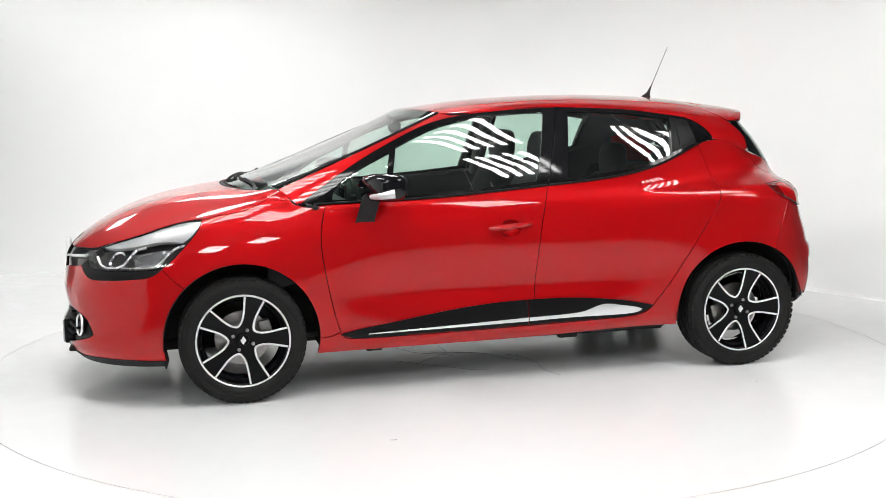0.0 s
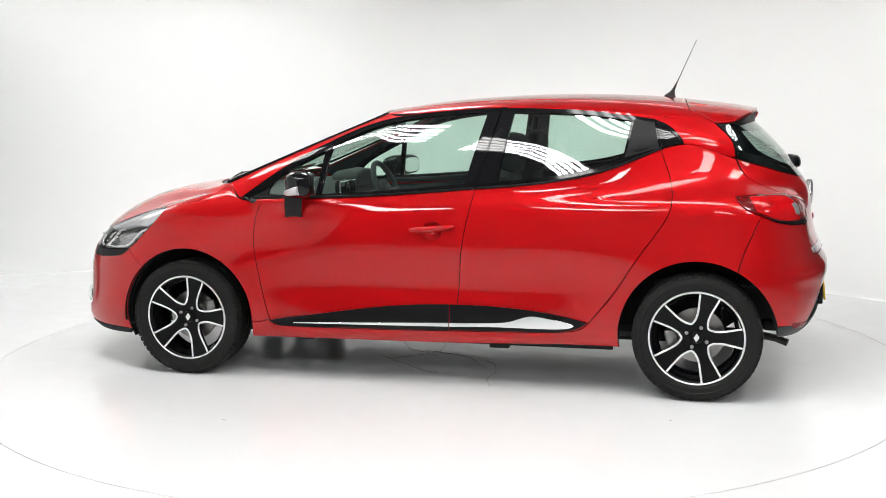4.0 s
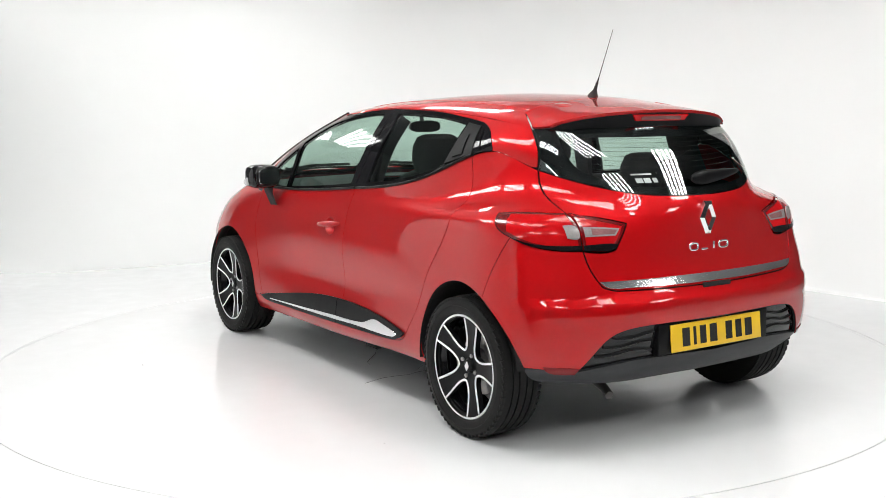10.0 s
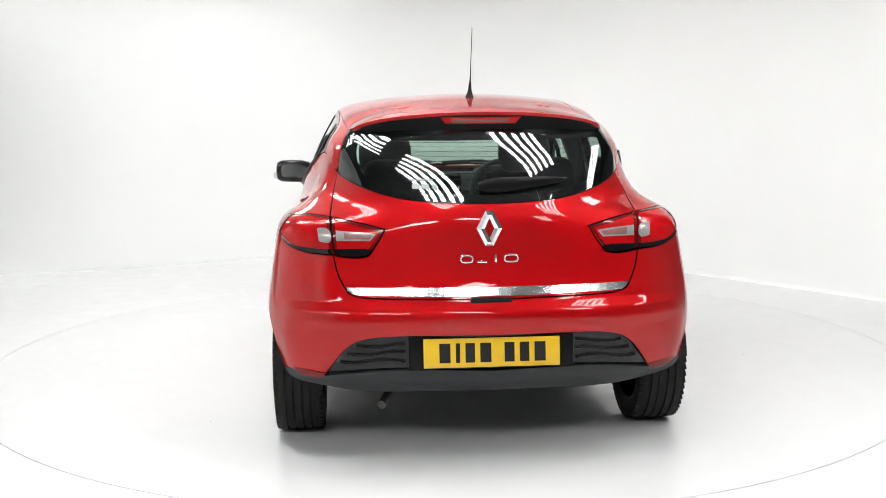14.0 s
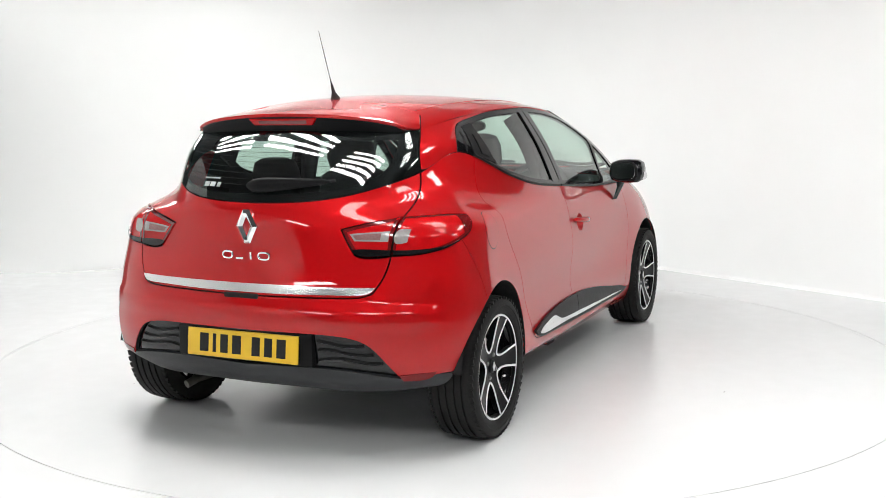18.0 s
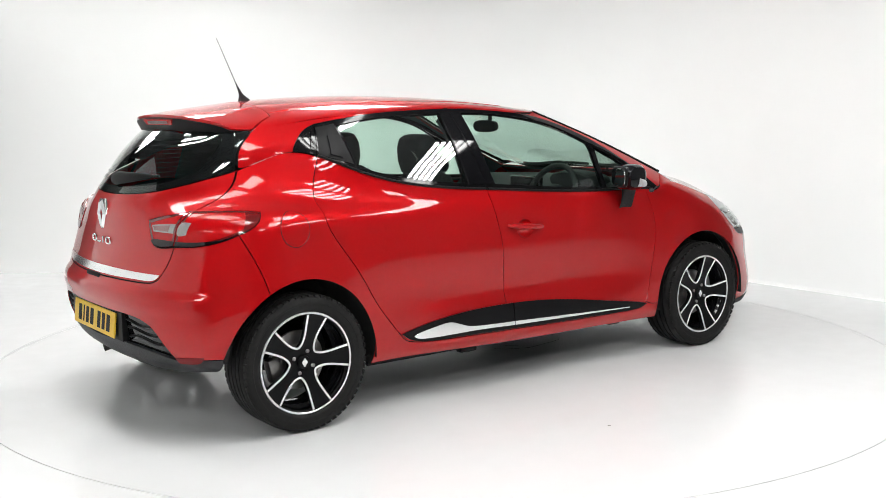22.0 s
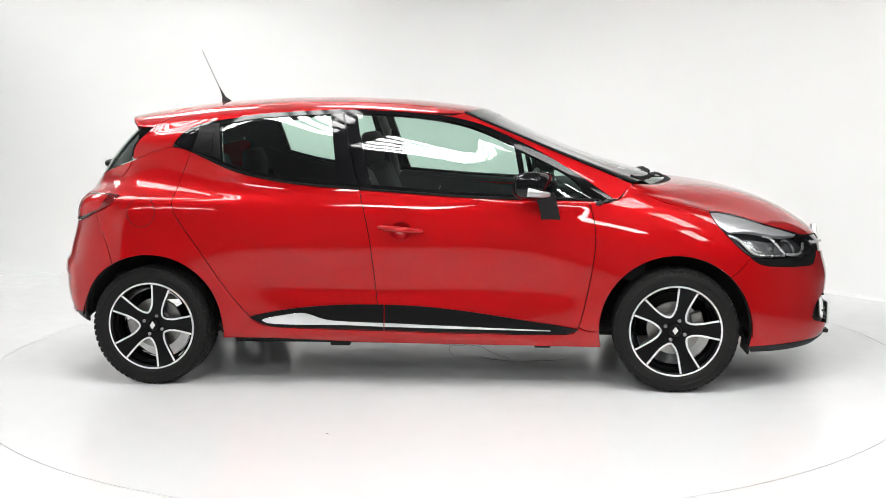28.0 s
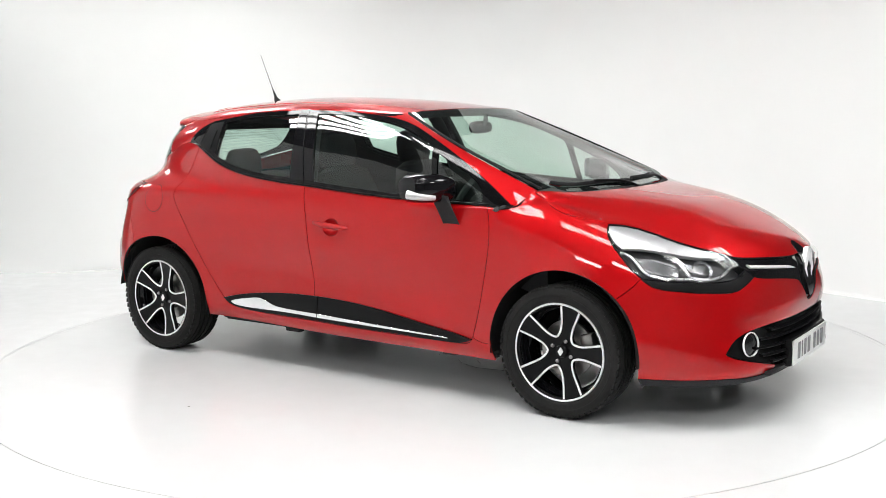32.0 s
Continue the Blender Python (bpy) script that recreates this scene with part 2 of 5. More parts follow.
def mesh_part(name, verts, faces, normals, mat, parent, label="", side=1):
    """Links points, faces and their normals as one mesh object; side -1 mirrors it to the car's right."""
    v = np.array(verts, float)
    n = np.array(normals, float)
    if side < 0:
        v[:, 1] *= -1
        n[:, 1] *= -1
        faces = [tuple(reversed(f)) for f in faces]
    me = bpy.data.meshes.new(name)
    me.from_pydata(v.tolist(), [], [tuple(int(i) for i in f) for f in faces])
    me.shade_smooth()
    me.normals_split_custom_set_from_vertices(n.tolist())
    return link(name, me, mat, parent, label)


def inside(pts, polys):
    """Which points lie inside the outlines (odd count)."""
    res = np.zeros(len(pts), bool)
    x, y = pts[:, 0], pts[:, 1]
    for poly in polys:
        a = np.asarray(poly)
        b = np.roll(a, -1, 0)
        for (x0, y0), (x1, y1) in zip(a, b):
            if y0 == y1:
                continue
            hit = ((y0 > y) != (y1 > y)) & (x < (x1 - x0) * (y - y0) / (y1 - y0) + x0)
            res ^= hit
    return res


def trace(surf, curves, step=0.02):
    """An outline in the skin's own coordinates from curves (view, points); view uv gives them directly,
    edge stands for a run along the skin's border."""
    out = []
    for view, pts in curves:
        if view == "uv":
            uv = smooth(pts, step)
        else:
            uv = surf.find(view, smooth(pts, step))
        out.append(uv)
    uv = np.concatenate(out)
    keep = [0]
    for i in range(1, len(uv)):
        if np.linalg.norm(uv[i] - uv[keep[-1]]) > step * 0.12:
            keep.append(i)
    if np.linalg.norm(uv[keep[-1]] - uv[0]) < step * 0.12:
        keep.pop()
    return uv[keep]


def inset(surf, uv, gap):
    """Moves an outline inward on the skin by gap metres."""
    p, du, dv, n = surf.frame_at(uv)
    a = np.roll(p, 1, 0)
    b = np.roll(p, -1, 0)
    t = b - a
    t /= np.linalg.norm(t, axis=1)[:, None] + 1e-9
    area = 0.5 * np.sum(uv[:, 0] * np.roll(uv[:, 1], -1) - np.roll(uv[:, 0], -1) * uv[:, 1])
    d = np.cross(n, t) * (gap * surf.turn * (1 if area > 0 else -1))
    out = uv.copy()
    for i in range(len(uv)):
        m = np.stack([du[i], dv[i]], 1)
        s, *_ = np.linalg.lstsq(m, d[i], rcond=None)
        out[i] += np.clip(s, -3 * abs(gap), 3 * abs(gap))
    for end in (0.0, surf.u1):
        if abs(surf.at([[end, 0]])[0, 1]) < 1e-3:
            out[np.abs(uv[:, 0] - end) < 2e-4, 0] = end
    return out


def panel(name, surf, outline, mat, parent, label="", holes=(), gap=0.002, depth=0.014, lift=0.0, cell=0.035, side=1, shape=None, hole_gap=0.0, join=False):
    """A sheet cut from a skin along an outline, with its edge turned in. shape(uv, points) may give
    extra lift point by point."""
    if join:
        outline = outline.copy()
        for end in (0.0, surf.u1):
            if abs(surf.at([[end, 0]])[0, 1]) < 1e-3:
                outline[np.abs(outline[:, 0] - end) < .004, 0] = end
                run = []
                for a, b in zip(outline, np.roll(outline, -1, 0)):
                    run.append(a)
                    if a[0] == end and b[0] == end:
                        k = int(abs(b[1] - a[1]) / min(cell, .025))
                        run += [a + (b - a) * (i + 1) / (k + 1) for i in range(k)]
                outline = np.array(run)
    rings = [inset(surf, outline, gap) if gap else outline] + [inset(surf, h, -hole_gap) if hole_gap else h for h in holes]
    lo, hi = rings[0].min(0), rings[0].max(0)
    gu, gv = np.meshgrid(np.arange(lo[0] + cell / 2, hi[0], cell), np.arange(lo[1] + cell / 2, hi[1], cell))
    gp = np.stack([gu.ravel(), gv.ravel()], 1)
    edge_pts = np.concatenate(rings)
    gp = gp[inside(gp, rings)]
    if len(gp):
        keep = np.array([((edge_pts - q) ** 2).sum(1).min() > (cell * 0.35) ** 2 for q in gp])
        gp = gp[keep]
    pts = np.concatenate([edge_pts, gp]) if len(gp) else edge_pts
    edges, s = [], 0
    for r in rings:
        k = len(r)
        edges += [(s + i, s + (i + 1) % k) for i in range(k)]
        s += k
    v2, _e, f2, *_ = delaunay_2d_cdt([Vector(q) for q in pts], edges, [], 0, 1e-6)
    v2 = np.array([tuple(q) for q in v2])
    f2 = np.array([f for f in f2 if len(f) == 3])
    mid = v2[f2].mean(1)
    f2 = f2[inside(mid, rings)]
    p, _du, _dv, n = surf.frame_at(v2)
    if join:
        mid = np.abs(p[:, 1]) < 2e-3
        p[mid, 1] = 0
        n[mid, 1] = 0
        n /= np.linalg.norm(n, axis=1)[:, None]
    extra = np.full(len(p), lift) if shape is None else lift + shape(v2, p)
    q = p + n * extra[:, None]
    tri = q[f2]
    nn = np.cross(tri[:, 1] - tri[:, 0], tri[:, 2] - tri[:, 0])
    flip = (nn * n[f2[:, 0]]).sum(1) < 0
    f2[flip] = f2[flip][:, ::-1]
    verts, norms, faces = [q], [n], [tuple(f) for f in f2]
    if shape is not None:
        # slopes of the added relief bend the normals
        acc = np.zeros_like(q)
        for f in f2:
            w = np.cross(q[f[1]] - q[f[0]], q[f[2]] - q[f[0]])
            for i in f:
                acc[i] += w
        acc /= np.linalg.norm(acc, axis=1)[:, None] + 1e-12
        if join:
            acc[np.abs(q[:, 1]) < 2e-3, 1] = 0
            acc /= np.linalg.norm(acc, axis=1)[:, None] + 1e-12
        norms = [acc]
    dark = []
    if depth:
        base = len(q)
        seen = {}
        for f in faces:
            for i in range(3):
                e = (f[i], f[(i + 1) % 3])
                seen[e] = seen.get(e, 0) + 1
        border = [e for e in seen if (e[1], e[0]) not in seen]
        if join:
            border = [e for e in border if max(abs(q[e[0], 1]), abs(q[e[1], 1])) > 1e-3]
        ev, en, ef = [], [], []
        for a, b in border:
            t = q[b] - q[a]
            out = np.cross(t, n[a])
            out = out / (np.linalg.norm(out) + 1e-12)
            k = base + len(ev)
            lip = min(depth, .003)
            ev += [q[a], q[b], q[b] - n[b] * lip, q[a] - n[a] * lip]
            soft = (out + n[a]) / np.linalg.norm(out + n[a])
            en += [soft, soft, out, out]
            ef.append((k + 1, k, k + 3, k + 2))
            if depth > lip:
                ev += [q[a] - n[a] * lip, q[b] - n[b] * lip, q[b] - n[b] * depth, q[a] - n[a] * depth]
                en += [out] * 4
                ef.append((k + 5, k + 4, k + 7, k + 6))
                dark.append(len(faces) + len(ef) - 1)
        verts.append(np.array(ev))
        norms.append(np.array(en))
        faces += ef
    v, nn = np.concatenate(verts), np.concatenate(norms)
    if join:
        k = len(v)
        v = np.concatenate([v, v * [1, -1, 1]])
        nn = np.concatenate([nn, nn * [1, -1, 1]])
        dark = dark + [i + len(faces) for i in dark]
        faces = faces + [tuple(i + k for i in reversed(f)) for f in faces]
    ob = mesh_part(name, v, faces, nn, [mat, VOID] if mat is RED else mat, parent, label, side)
    # Inner run of red turned edges goes near-black: gap shade by colour.
    if mat is RED:
        for i in dark:
            ob.data.polygons[i].material_index = 1
    return ob


# ---------------------------------------------------------------- shaping helpers


def box(x0, x1, y0, y1, z0, z1, bevel=0.0, seg=2, bm=None):
    bm = bm or bmesh.new()
    v = [bm.verts.new((x, y, z)) for z in (z0, z1) for x, y in ((x0, y0), (x1, y0), (x1, y1), (x0, y1))]
    fs = [bm.faces.new([v[i] for i in q]) for q in ((0, 3, 2, 1), (4, 5, 6, 7), (0, 1, 5, 4), (1, 2, 6, 5), (2, 3, 7, 6), (3, 0, 4, 7))]
    if bevel:
        es = list({e for f in fs for e in f.edges})
        bmesh.ops.bevel(bm, geom=es, offset=bevel, segments=seg, profile=0.5, affect="EDGES")
    return bm


def tube(path, radius, seg=10, bm=None, closed=False, flat=1.0, up=(0, 0, 1)):
    """A round or flattened bar along a path; radius may vary point by point."""
    bm = bm or bmesh.new()
    p = np.asarray(path, float)
    n = len(p)
    r = np.broadcast_to(np.asarray(radius, float), (n,))
    t = np.roll(p, -1, 0) - np.roll(p, 1, 0)
    if not closed:
        t[0], t[-1] = p[1] - p[0], p[-1] - p[-2]
    rows = []
    for i in range(n):
        d = Vector(t[i]).normalized()
        a = d.cross(Vector(up))
        a = a.normalized() if a.length > 1e-4 else d.orthogonal().normalized()
        b = a.cross(d)
        rows.append([bm.verts.new(Vector(p[i]) + (a * math.cos(w) + b * math.sin(w) * flat) * r[i]) for w in np.linspace(0, 2 * math.pi, seg, endpoint=False)])
    for i in range(n if closed else n - 1):
        q = rows[(i + 1) % n]
        for j in range(seg):
            bm.faces.new((rows[i][j], rows[i][(j + 1) % seg], q[(j + 1) % seg], q[j]))
    if not closed:
        bm.faces.new(list(reversed(rows[0])))
        bm.faces.new(rows[-1])
    return bm


def lathe(profile, seg=64, bm=None):
    """Turns (radius, y) about the wheel's axis y."""
    bm = bm or bmesh.new()
    rows = [[bm.verts.new((r * math.cos(a), y, r * math.sin(a))) for a in np.linspace(0, 2 * math.pi, seg, endpoint=False)] for r, y in profile]
    for i in range(len(rows) - 1):
        for j in range(seg):
            bm.faces.new((rows[i][j], rows[i][(j + 1) % seg], rows[i + 1][(j + 1) % seg], rows[i + 1][j]))
    return bm


def loft(rings, bm=None, caps=True):
    """A closed body through rings of equal length."""
    bm = bm or bmesh.new()
    rows = [[bm.verts.new(q) for q in r] for r in rings]
    n = len(rows[0])
    for a, b in zip(rows, rows[1:]):
        for j in range(n):
            bm.faces.new((a[j], a[(j + 1) % n], b[(j + 1) % n], b[j]))
    if caps:
        bm.faces.new(list(reversed(rows[0])))
        bm.faces.new(rows[-1])
    return bm


def oval(c, ax, ay, rx, ry, n=24, power=2.6):
    """A rounded-square ring about c, spanned by the vectors ax and ay."""
    out = []
    for a in np.linspace(0, 2 * math.pi, n, endpoint=False):
        ca, sa = math.cos(a), math.sin(a)
        k = (abs(ca) ** power + abs(sa) ** power) ** (-1 / power)
        out.append(Vector(c) + Vector(ax) * (rx * ca * k) + Vector(ay) * (ry * sa * k))
    return out


def arc(cx, cz, r, a0, a1, n=40):
    return [(cx + r * math.cos(radians(a)), cz + r * math.sin(radians(a))) for a in np.linspace(a0, a1, n)]


def outward(bm, side):
    flipped(bm, side)
    bmesh.ops.recalc_face_normals(bm, faces=bm.faces)
    return bm


def flipped(bm, side):
    if side < 0:
        bmesh.ops.scale(bm, vec=(1, -1, 1), verts=bm.verts)
    return bm


def on(surf, view, pts, lift=0.0):
    """Points of a skin under points drawn in a view, lifted off it."""
    p, _a, _b, n = surf.frame_at(surf.find(view, pts))
    return p + n * lift


# ---------------------------------------------------------------- the car
car = new("car")
car["spun"] = 1
tagged(car, "glossy red five-door hatchback with black trim on a turntable", "car")

BRIGHT = material("bright_lamp_reflector", (0.60, 0.60, 0.61), 0.38, 0.6, coat=0.4, grain=0.08, grain_scale=90)
RED_LENS = material("red_lamp_plastic", (0.44, 0.003, 0.005), 0.2, coat=0.6, coat_rough=0.02, grain=0.15, grain_scale=60, spec=0.1)
RED_LENS.node_tree.nodes["Principled BSDF"].inputs["Coat IOR"].default_value = 1.33
GREY_BOWL = material("grey_lamp_bowl", (0.028, 0.028, 0.030), 0.3, 0.3, grain=0.1)
RED_DEEP = material("dark_red_lamp_plastic", (0.13, 0.001, 0.002), 0.12, coat=1.0, coat_rough=0.02)
RED_MID = material("shaded_red_lamp_plastic", (0.17, 0.002, 0.004), 0.2, coat=0.2, spec=0.2)
VALANCE = material("grey_black_bumper_plastic", (0.026, 0.027, 0.029), 0.5, grain=0.12, bump=0.15, bump_scale=700, spec=0.3)
STICKER = material("pale_grey_sticker", (0.30, 0.33, 0.32), 0.5)
DULL_BOWL = material("dull_lamp_reflector", (0.30, 0.30, 0.31), 0.25, 0.8, grain=0.1)
# Front plate print: black, greyed here to carry the glare across it.
GLARE_PRINT = material("black_print_greyed_by_glare", (0.16, 0.16, 0.165), 0.2)
GREY_LENS = material("clear_grey_lamp_plastic", (0.28, 0.26, 0.255), 0.25, 0.1, coat=0.6, grain=0.15, grain_scale=120)
GREY_RED = material("pinkish_lamp_plastic", (0.22, 0.10, 0.10), 0.25, coat=0.5, grain=0.3, grain_scale=150)
RUST = material("dull_exhaust_metal", (0.09, 0.085, 0.08), 0.6, 0.8, grain=0.3)


def glass_material(name, tint, gloss=0.5):
    """Thin window glass: a tinted see-through sheet with a mirror-like skin."""
    m = bpy.data.materials.new(name)
    m.use_nodes = True
    nt = m.node_tree
    nt.nodes.remove(nt.nodes["Principled BSDF"])
    clear = nt.nodes.new("ShaderNodeBsdfTransparent")
    clear.inputs[0].default_value = (*tint, 1)
    shine = nt.nodes.new("ShaderNodeBsdfGlossy")
    shine.inputs["Roughness"].default_value = 0.0
    shine.inputs[0].default_value = (1, 1, 1, 1)
    lay = nt.nodes.new("ShaderNodeLayerWeight")
    lay.inputs["Blend"].default_value = 0.5
    power = nt.nodes.new("ShaderNodeMath")
    power.operation = "POWER"
    power.inputs[1].default_value = 5.0
    nt.links.new(lay.outputs["Facing"], power.inputs[0])
    mul = nt.nodes.new("ShaderNodeMath")
    mul.operation = "MULTIPLY_ADD"
    mul.inputs[1].default_value = 1.0 - gloss
    mul.inputs[2].default_value = gloss
    nt.links.new(power.outputs[0], mul.inputs[0])
    mix = nt.nodes.new("ShaderNodeMixShader")
    nt.links.new(mul.outputs[0], mix.inputs[0])
    nt.links.new(clear.outputs[0], mix.inputs[1])
    nt.links.new(shine.outputs[0], mix.inputs[2])
    nt.links.new(mix.outputs[0], nt.nodes["Material Output"].inputs[0])
    return m


GLASS = glass_material("tinted_window_glass", (0.73, 0.87, 0.80), 0.085)
GLASS_DARK = glass_material("dark_rear_glass", (0.62, 0.73, 0.68), 0.075)
CLEAR = glass_material("clear_lamp_cover", (0.95, 0.955, 0.96), 0.05)

V1 = LOW.v1
T1 = TOP.v1
J = [float(k) for k in TOP.su.k if -1e-9 <= k <= TOP.u1 + 1e-9]
LU = [float(k) for k in LOW.su.k if -1e-9 <= k <= LOW.u1 + 1e-9]
AF, AR, AC = 1.2945, -1.2945, .298
ARCH = .361

# lines shared by neighbouring sheets
DOOR_FRONT = [(.882, .914), (.906, .830), (.914, .723), (.897, .585), (.857, .387), (.835, .310)]
DOOR_FOOT_1 = [(.835, .310), (.815, .284), (.780, .274), (.500, .270), (.218, .273), (-.112, .281)]
DOOR_FOOT_2 = [(-.112, .281), (-.482, .288), (-.690, .299), (-.760, .318), (-.793, .347)]
B_GAP = [(-.112, .281), (-.147, .400), (-.175, .683), (-.231, .955)]
DOOR_REAR = [(-.793, .347), (-.922, .509), (-1.028, .676), (-1.150, .853), (-1.170, .919), (-1.165, 1.0), (-1.116, 1.148)]
HOOD_GAP = [(1.089, .984), (1.166, .941), (1.237, .908), (1.293, .893), (1.392, .876), (1.458, .861)]
LAMP_TOP = [(1.458, .861), (1.504, .857), (1.621, .829), (1.736, .791), (1.844, .757), (1.925, .731)]
LAMP_BACK = [(1.649, .646), (1.600, .685), (1.545, .741), (1.502, .786), (1.470, .832), (1.458, .861)]
SEAM_F = [(1.649, .646), (1.610, .600), (AF + ARCH * math.cos(radians(45)), AC + ARCH * math.sin(radians(45)))]
SEAM_R = [(-1.570, .866), (-1.525, .770), (-1.492, .690), (AR + ARCH * math.cos(radians(119)), AC + ARCH * math.sin(radians(119)))]


def top_at(x):
    """How far along the belt the lower skin's upper border reaches x."""
    uv = np.stack([np.linspace(LU[3], LU[11], 1500), np.full(1500, V1)], 1)
    return float(uv[np.abs(LOW.at(uv)[:, 0] - x).argmin(), 0])


def belt(a, b):
    """A run along the lower skin's upper border from x = a to x = b."""
    return ("uv", [(top_at(a), V1), (top_at(b), V1)])


def arch_f(a0, a1):
    return ("s", arc(AF, AC, ARCH, a0, a1))


def arch_r(a0, a1):
    return ("s", arc(AR, AC, ARCH, a0, a1))


def ease(f):
    f = np.clip(f, 0, 1)
    return f * f * (3 - 2 * f)


def rev(pts):
    return list(reversed(pts))


# ---- body sheets on the flanks
for sd in (1, -1):
    fender = panel("front_fender", LOW, trace(LOW, [
        ("s", rev(DOOR_FRONT)), belt(.882, 1.089), ("s", HOOD_GAP), ("s", rev(LAMP_BACK)), ("s", SEAM_F), arch_f(45, 181.5),
        ("s", [(AF - ARCH, .290), (.88, .291), (.835, .310)])]), RED, car, side=sd)
    dish = trace(LOW, [("s", [(-.027 + .054 * math.cos(a), .774 + .045 * math.sin(a)) for a in np.linspace(0, 2 * math.pi, 36)])], .006)
    door = panel("front_door", LOW, trace(LOW, [
        ("s", DOOR_FRONT), ("s", DOOR_FOOT_1), ("s", B_GAP), belt(-.231, .882)]), RED, car, "red front door with black sill moulding", side=sd, holes=[dish])
    door2 = panel("rear_door", LOW, trace(LOW, [
        ("s", DOOR_FOOT_2), ("s", DOOR_REAR), belt(-1.116, -.231), ("s", rev(B_GAP))]), RED, car, "red rear door with black sill moulding", side=sd)
    body_side = panel("body_side", LOW, trace(LOW, [
        ("s", [(AF - ARCH, .290), (.88, .291), (.835, .310)]), ("s", DOOR_FOOT_1), ("s", DOOR_FOOT_2), ("s", DOOR_REAR), belt(-1.116, -1.452),
        ("b", [(.580, 1.112), (.592, 1.060), (.602, 1.000), (.607, .957)]),
        ("s", [(-1.652, .957), (-1.62, .959), (-1.525, .959), (-1.452, .953)]),
        ("s", [(-1.452, .953), (-1.49, .905), (-1.570, .866)]), ("s", SEAM_R), arch_r(119, -10.5),
        ("uv", [(LOW.find("s", [(-.934, .232)])[0][0], 0.0), (LOW.find("s", [(.94, .205)])[0][0], 0.0)]), ("s", arc(AF, AC, ARCH, 194, 181.5, 6))]),
        RED, car, "red sill and rear quarter panel", side=sd)
    # the pillars and the cantrail above the doors
    DLO_TOP = [(1.004, .921), (.880, 1.009), (.772, 1.079), (.636, 1.157), (.497, 1.225), (.356, 1.284), (.209, 1.322), (.071, 1.341), (-.077, 1.353),
               (-.220, 1.361), (-.362, 1.364), (-.646, 1.355), (-.789, 1.344), (-.932, 1.325), (-1.060, 1.306), (-1.125, 1.284), (-1.180, 1.243), (-1.212, 1.200), (-1.215, 1.188)]
    panel("side_frame", TOP, trace(TOP, [
        ("uv", [(J[3], 0), (J[5], 0)]), ("s", DLO_TOP), ("uv", [(J[11], 0), (J[12] - .008, 0)]),
        ("s", [(-1.452, 1.125), (-1.440, 1.190), (-1.395, 1.245), (-1.348, 1.286)]), ("uv", [(J[12], T1), (J[3], T1)]), ("uv", [(J[3], T1), (J[3], 0)])]),
        RED, car, "red windscreen and rear pillars", side=sd, gap=.0015)
    panel("pillar_lining", TOP, trace(TOP, [
        ("uv", [(J[3], 0), (J[5], 0)]), ("s", DLO_TOP), ("uv", [(J[11], 0), (J[12] - .008, 0)]),
        ("s", [(-1.452, 1.125), (-1.440, 1.190), (-1.395, 1.245), (-1.348, 1.286)]), ("uv", [(J[12], T1), (J[3], T1)]), ("uv", [(J[3], T1), (J[3], 0)])]),
        DASH, car, side=sd, gap=.003, depth=0, lift=-.017)
    panel("belt_lining", LOW, trace(LOW, [("uv", [(top_at(.98), V1), (top_at(-1.18), V1)]), ("uv", [(top_at(-1.18), V1 - .11), (top_at(.98), V1 - .11)])]), DASH, car, side=sd, gap=.001, depth=0, lift=-.018)
    # window frames and panes
    GAP_B = [(-.237, .982), (-.285, 1.15), (-.338, 1.366)]
    GAP_C = [(-1.118, 1.152), (-1.100, 1.22), (-1.078, 1.302)]
    i_b, i_c = 10, 14

    def tv(x, z):
        return tuple(TOP.find("s", [(x, z)])[0])
    uB, uC = tv(-.237, .979)[0], tv(-1.118, 1.150)[0]
    P1 = trace(TOP, [("s", [(.565, .944), (.349, .956), (.07, .976), (-.178, .999)]), ("s", [(-.178, .999), (-.225, 1.16), (-.268, 1.343)]),
                     ("s", [(-.268, 1.343), (-.08, 1.336), (.068, 1.321), (.209, 1.300), (.35, 1.260), (.520, 1.182)]), ("s", [(.520, 1.182), (.565, .944)])])
    P0 = trace(TOP, [("s", [(.590, .940), (.850, .936)]), ("s", [(.850, .936), (.835, .988), (.742, 1.062), (.555, 1.156)]), ("s", [(.555, 1.160), (.590, .945)])])
    P2 = trace(TOP, [("s", [(-.343, 1.012), (-.484, 1.024), (-.620, 1.040), (-.764, 1.066), (-.935, 1.113)]), ("s", [(-.935, 1.113), (-.968, 1.296)]),
                     ("s", [(-.968, 1.296), (-.789, 1.323), (-.646, 1.334), (-.400, 1.342)]), ("s", [(-.400, 1.342), (-.343, 1.012)])])
    P3 = trace(TOP, [("s", [(-1.140, 1.182), (-1.190, 1.202)]), ("s", [(-1.190, 1.202), (-1.165, 1.238), (-1.103, 1.276)]), ("s", [(-1.103, 1.276), (-1.140, 1.182)])], .01)
    fw = panel("window_frame", TOP, trace(TOP, [("uv", [(J[5], 0), (uB, 0)]), ("s", GAP_B), ("s", rev(DLO_TOP[:i_b + 1]))]), FRAME_BLACK, door, "black window frame", holes=[P0, P1], side=sd, gap=.0015, depth=.02, lift=.002)
    rw = panel("window_frame", TOP, trace(TOP, [("uv", [(uB, 0), (uC, 0)]), ("s", GAP_C), ("s", rev(DLO_TOP[i_b:i_c + 1])), ("s", rev(GAP_B))]), FRAME_BLACK, door2, "black window frame", holes=[P2], side=sd, gap=.0015, depth=.02, lift=.002)
